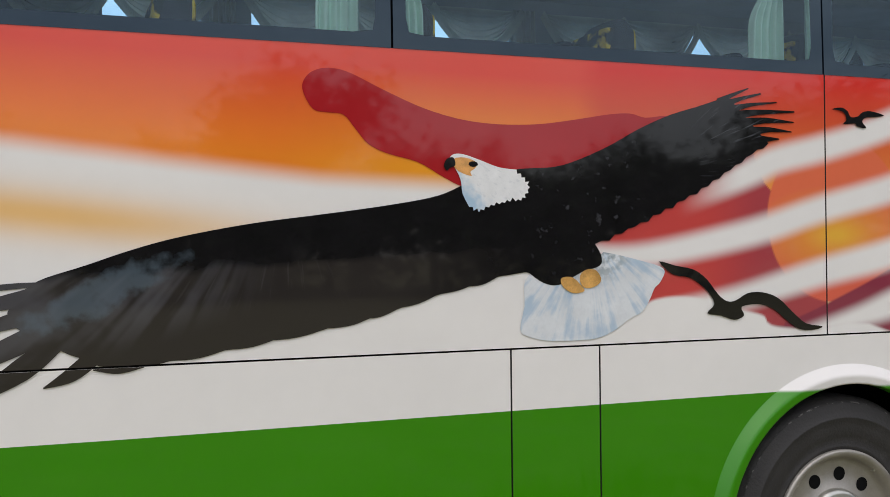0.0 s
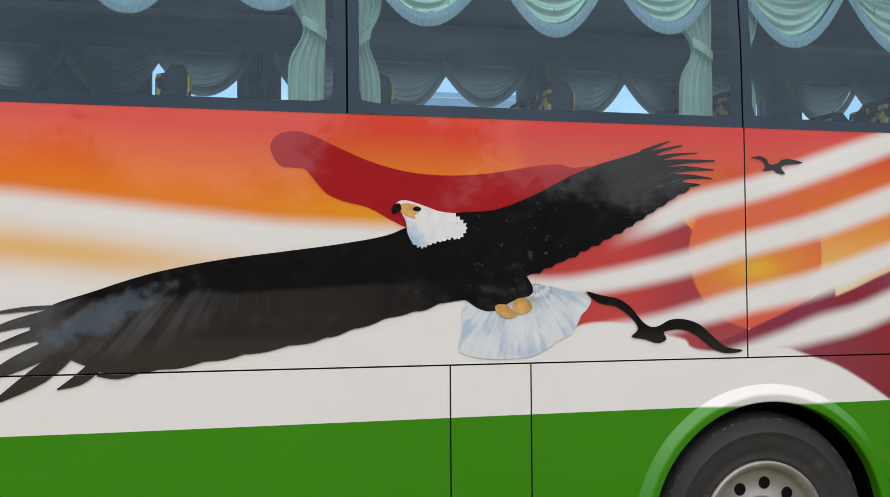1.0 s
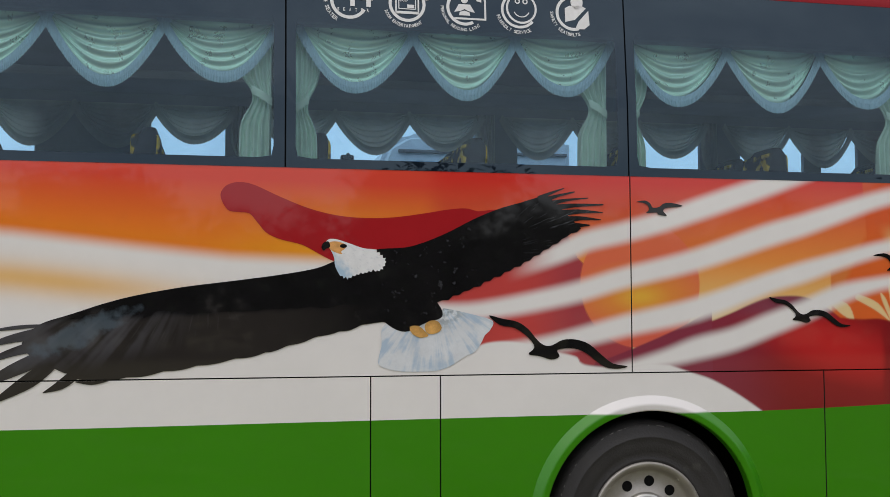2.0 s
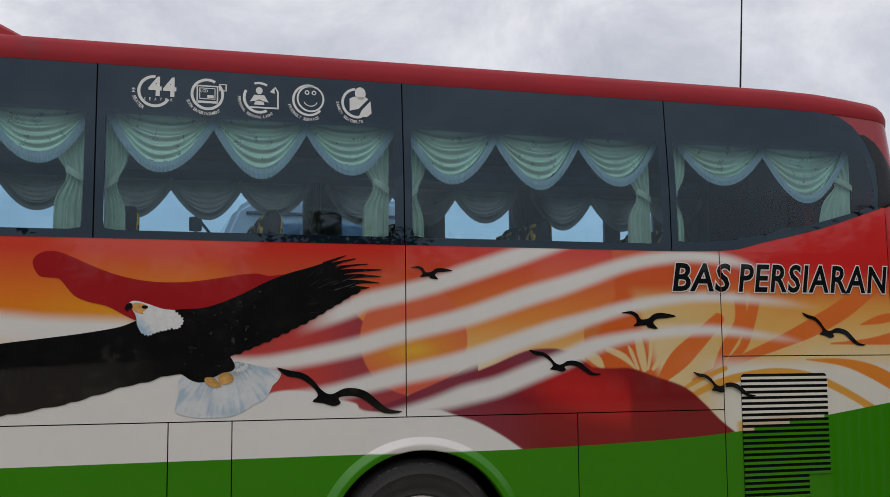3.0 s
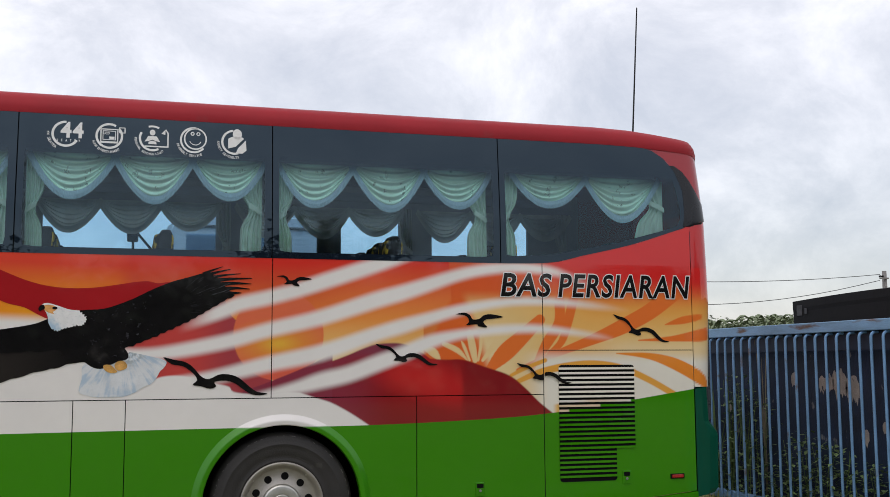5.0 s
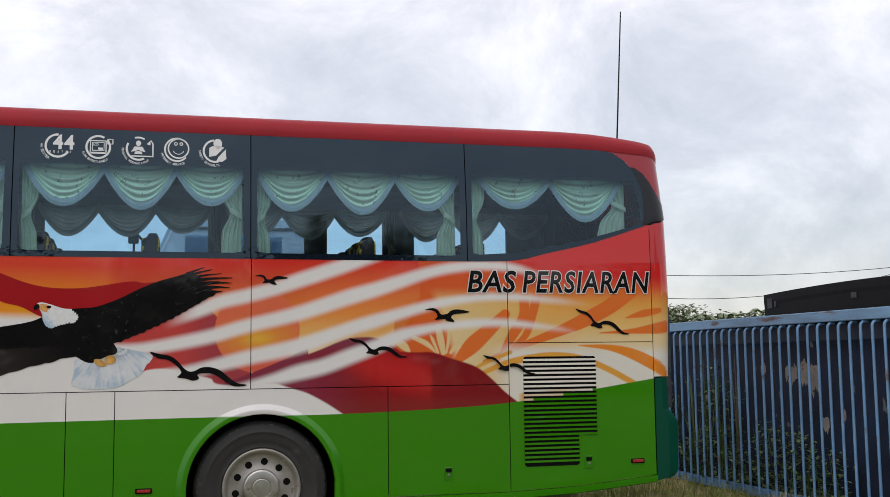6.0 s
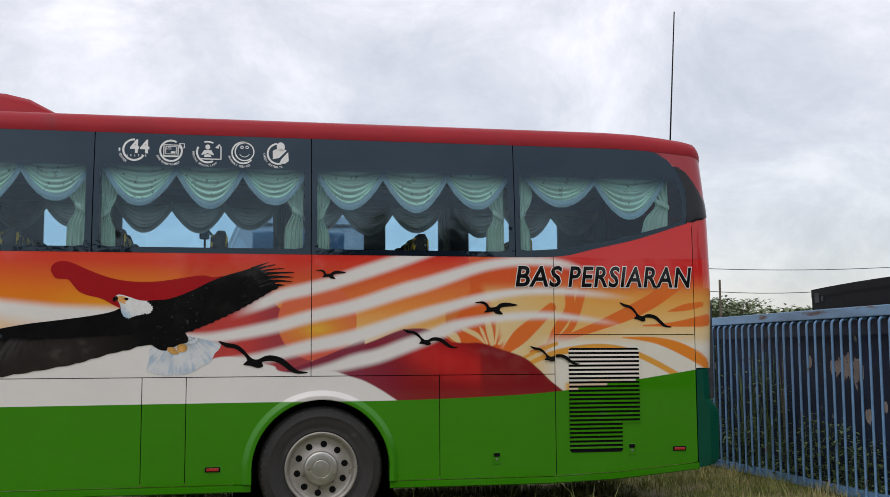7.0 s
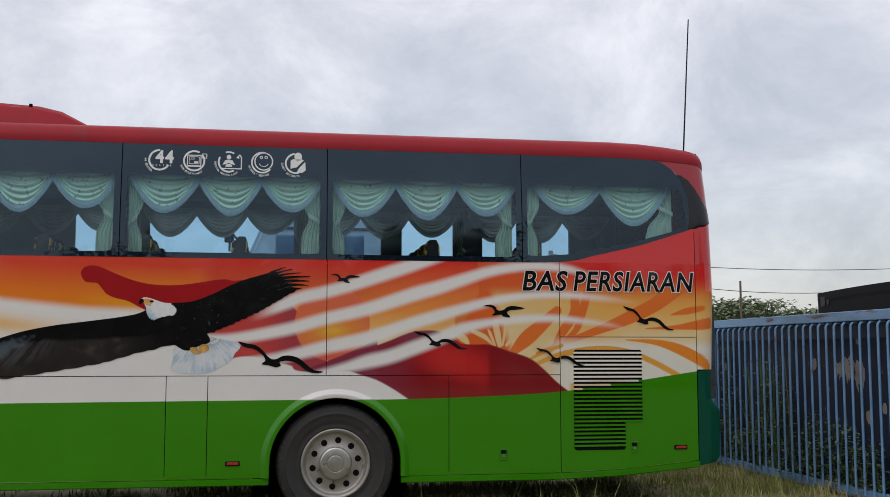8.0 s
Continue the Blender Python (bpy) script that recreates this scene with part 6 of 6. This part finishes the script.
def banana(x, y, h, seed):
    """A plant of long arching leaves on a fleshy stem."""
    r = random.Random(seed)
    s = thing("banana_plant", "tall banana plant with broad arching leaves", "plant", (x, y, 0), "banana plants")
    part("stem", rod((x, y, 0), (x, y, h * 0.6), 0.11, 0.07), M_LEAF2, s, "", True)
    for k in range(8):
        a = 2 * math.pi * k / 8 + r.uniform(-0.3, 0.3)
        verts, faces = [], []
        n = 9
        for i in range(n):
            t = i / (n - 1)
            out = h * 0.36 * t
            z = h * 0.55 + h * 0.45 * math.sin(t * 2.0) - h * 0.15 * t * t
            w = 0.13 * math.sin(math.pi * min(1, t * 0.9 + 0.08)) + 0.01
            c, q = Vector((x + math.cos(a) * out, y + math.sin(a) * out, z)), Vector((-math.sin(a), math.cos(a), 0))
            verts += [tuple(c + q * w - Vector((0, 0, 0.05))), tuple(c), tuple(c - q * w - Vector((0, 0, 0.05)))]
        for i in range(n - 1):
            faces += [(i * 3, i * 3 + 1, i * 3 + 4, i * 3 + 3), (i * 3 + 1, i * 3 + 2, i * 3 + 5, i * 3 + 4)]
        part("leaf", mesh_from("leaf", verts, faces, True), M_LEAF2, s)


for k, (x, y) in enumerate(((14.5, 27.5), (17.0, 28.0), (19.4, 27.4), (22.2, 28.0))):
    banana(x, y, 3.35 + 0.25 * (k % 2), 90 + k)

# weeds between the bars and the board
for k in range(16):
    y = 4.3 - 0.27 * k
    r = random.Random(300 + k)
    s = thing("weed", "tangled green weed growing through the fence", "weed", (FX + 0.09, y, 0), "fence weeds")
    verts, faces = [], []
    h = r.uniform(1.0, 1.6) if k in (2, 3, 6, 7, 8) else r.uniform(0.4, 0.9)
    for j in range(210):
        p = Vector((FX + 0.06 + r.gauss(0, 0.06), y + r.gauss(0, 0.13), h * r.random() ** 1.4))
        leaf_quad(verts, faces, p, 0.058 * r.uniform(0.5, 1.5), r)
    part("leaves", mesh_from("leaves", verts, faces), M_WEED, s)
    for j in range(4):
        part("stalk", rod((FX + 0.09, y + r.uniform(-0.05, 0.05), 0), (FX + 0.09 + r.uniform(-0.04, 0.04), y + r.uniform(-0.2, 0.2), h * r.uniform(0.7, 1.05)), 0.005, 0.002, 5), M_WEED, s)


def reed(x, y, height, count, spread, seed, material, label):
    """A clump of long narrow arching blades."""
    r = random.Random(seed)
    s = thing("reed_clump", label, "reeds", (x, y, 0), "reeds behind the fence")
    for j in range(count):
        a, h = r.uniform(0, 6.28), height * r.uniform(0.6, 1.0)
        lean = spread * r.uniform(0.2, 1.0)
        verts, faces = [], []
        for i in range(7):
            t = i / 6
            c = Vector((x + 0.4 * math.cos(a) * lean * t * t, y + math.sin(a) * lean * t * t, h * (t - 0.12 * t * t)))
            w = 0.010 * (1 - t) ** 0.6 + 0.001
            q = Vector((0.5, math.cos(a * 3), 0)).normalized() * w
            verts += [tuple(c - q), tuple(c + q + Vector((0, 0, 0.004)))]
            if i:
                k = 2 * i
                faces.append((k - 2, k - 1, k + 1, k))
        part("blade", mesh_from("blade", verts, faces, True), material, s)


for k, (y, h) in enumerate(((3.05, 1.55), (2.75, 1.75), (2.45, 1.60))):
    reed(FX + 0.10, y, h, 16, 0.30, 40 + k, M_WEED, "tall green reeds between fence and board")
reed(FX + 0.12, 2.10, 2.50, 6, 0.22, 47, M_DRYSTALK, "thin dry stalks rising above the fence rail")


def grass_field(name, count, area, low, high, seed, material, label):
    r = np.random.default_rng(seed)
    x, y = r.uniform(area[0], area[1], count), r.uniform(area[2], area[3], count)
    clump = np.array([noise.noise(Vector((a * 1.6, b * 1.6, 0.3))) for a, b in zip(x, y)])
    rim = np.minimum(np.minimum(x - area[0], area[1] - x), np.minimum(y - area[2], area[3] - y))
    keep = (clump + r.normal(0, 0.25, count) > -0.12) & (r.random(count) < sm(-0.1, 1.3, rim + 0.5 * clump))
    x, y, clump = x[keep], y[keep], clump[keep]
    n = len(x)
    h = (low + (high - low) * r.random(n) ** 2.2) * (0.65 + 0.7 * np.clip(clump + 0.4, 0, 1))
    a = r.uniform(0, 2 * np.pi, n)
    lean = h * r.uniform(0.1, 0.7, n)
    b = r.uniform(0, 2 * np.pi, n)
    w = r.uniform(0.003, 0.007, n)
    root = np.stack([x, y, np.zeros(n)], 1)
    side = np.stack([np.cos(a), np.sin(a), 0 * a], 1) * w[:, None]
    go = np.stack([np.cos(b), np.sin(b), 0 * b], 1)
    mid = root + go * (lean * 0.35)[:, None] + np.array((0, 0, 1)) * (h * 0.62)[:, None]
    tip = root + go * lean[:, None] + np.array((0, 0, 1)) * h[:, None]
    v = np.stack([root - side, root + side, mid + side * 0.7, mid - side * 0.7, tip], 1).reshape(-1, 3)
    f = []
    for i in range(n):
        k = 5 * i
        f += [(k, k + 1, k + 2, k + 3), (k + 3, k + 2, k + 4)]
    ob = part(name, mesh_from(name, v.tolist(), f), material, None)
    return tagged(ob, label, "grass", kind="stuff")


grass_field("grass", 78000, (-2.6, 6.6, -3.6, 5.4), 0.03, 0.16, 5, M_GRASS, "short rough grass, part dry")
grass_field("grass", 60000, (-12.0, 9.0, -13.0, 7.0), 0.02, 0.09, 7, M_GRASS, "thin worn grass over the yard")
grass_field("tall_grass", 1500, (0.7, 5.0, -1.3, -0.1), 0.12, 0.46, 6, M_GRASS, "taller grass stalks beside the coach")


# ---- trees across the road, seen mirrored in the glass ----
def tree(x, y, height, seed, leaves=2600):
    r = random.Random(seed)
    t = thing("tree", "broad dark green roadside tree across the yard", "tree", (x, y, 0), "roadside trees")
    bm = bmesh.new()
    fork = height * 0.32
    rod((x, y, 0), (x, y, fork), height * 0.035, height * 0.024, 8, bm)
    tips = []
    for k in range(9):
        a = 2 * math.pi * k / 9 + r.uniform(-0.3, 0.3)
        s = height * r.uniform(0.16, 0.40)
        top = Vector((x + math.cos(a) * s, y + math.sin(a) * s, height * r.uniform(0.5, 0.93)))
        mid = Vector((x, y, fork)).lerp(top, 0.5) + Vector((0, 0, height * 0.03))
        rod((x, y, fork * 0.97), mid, height * 0.015, height * 0.009, 6, bm)
        rod(mid, top, height * 0.009, height * 0.003, 6, bm)
        tips += [top, mid.lerp(top, 0.5)]
    part("trunk", bm, M_BARK, t)
    verts, faces = [], []
    for k in range(leaves):
        c = tips[r.randrange(len(tips))]
        p = c + Vector((r.gauss(0, height * 0.085), r.gauss(0, height * 0.085), r.gauss(0, height * 0.07)))
        leaf_quad(verts, faces, p, height * 0.055 * r.uniform(0.6, 1.4), r)
    part("crown", mesh_from("crown", verts, faces), M_LEAF, t)


for k in range(30):
    tree(-58 + 4.1 * k + (k * 29 % 5) * 0.5, -38 - (k * 17 % 7), 5.6 + (k * 31 % 9) * 0.18 + 4.4 * float(sm(25, 34, -58 + 4.1 * k)), 500 + k)
tree(6.5, -40.0, 9.0, 560, 7000)
tree(-6.5, -41.0, 7.6, 561, 6000)
for k in range(26):
    shrub(-55 + 4.6 * k, -35 - (k * 13 % 5), 4.9 + (k * 7 % 4) * 0.3 + 3.8 * float(sm(25, 34, -55 + 4.6 * k)), 5.4, 700 + k, M_LEAF, 3400, 0.62, "dense green scrub across the yard")
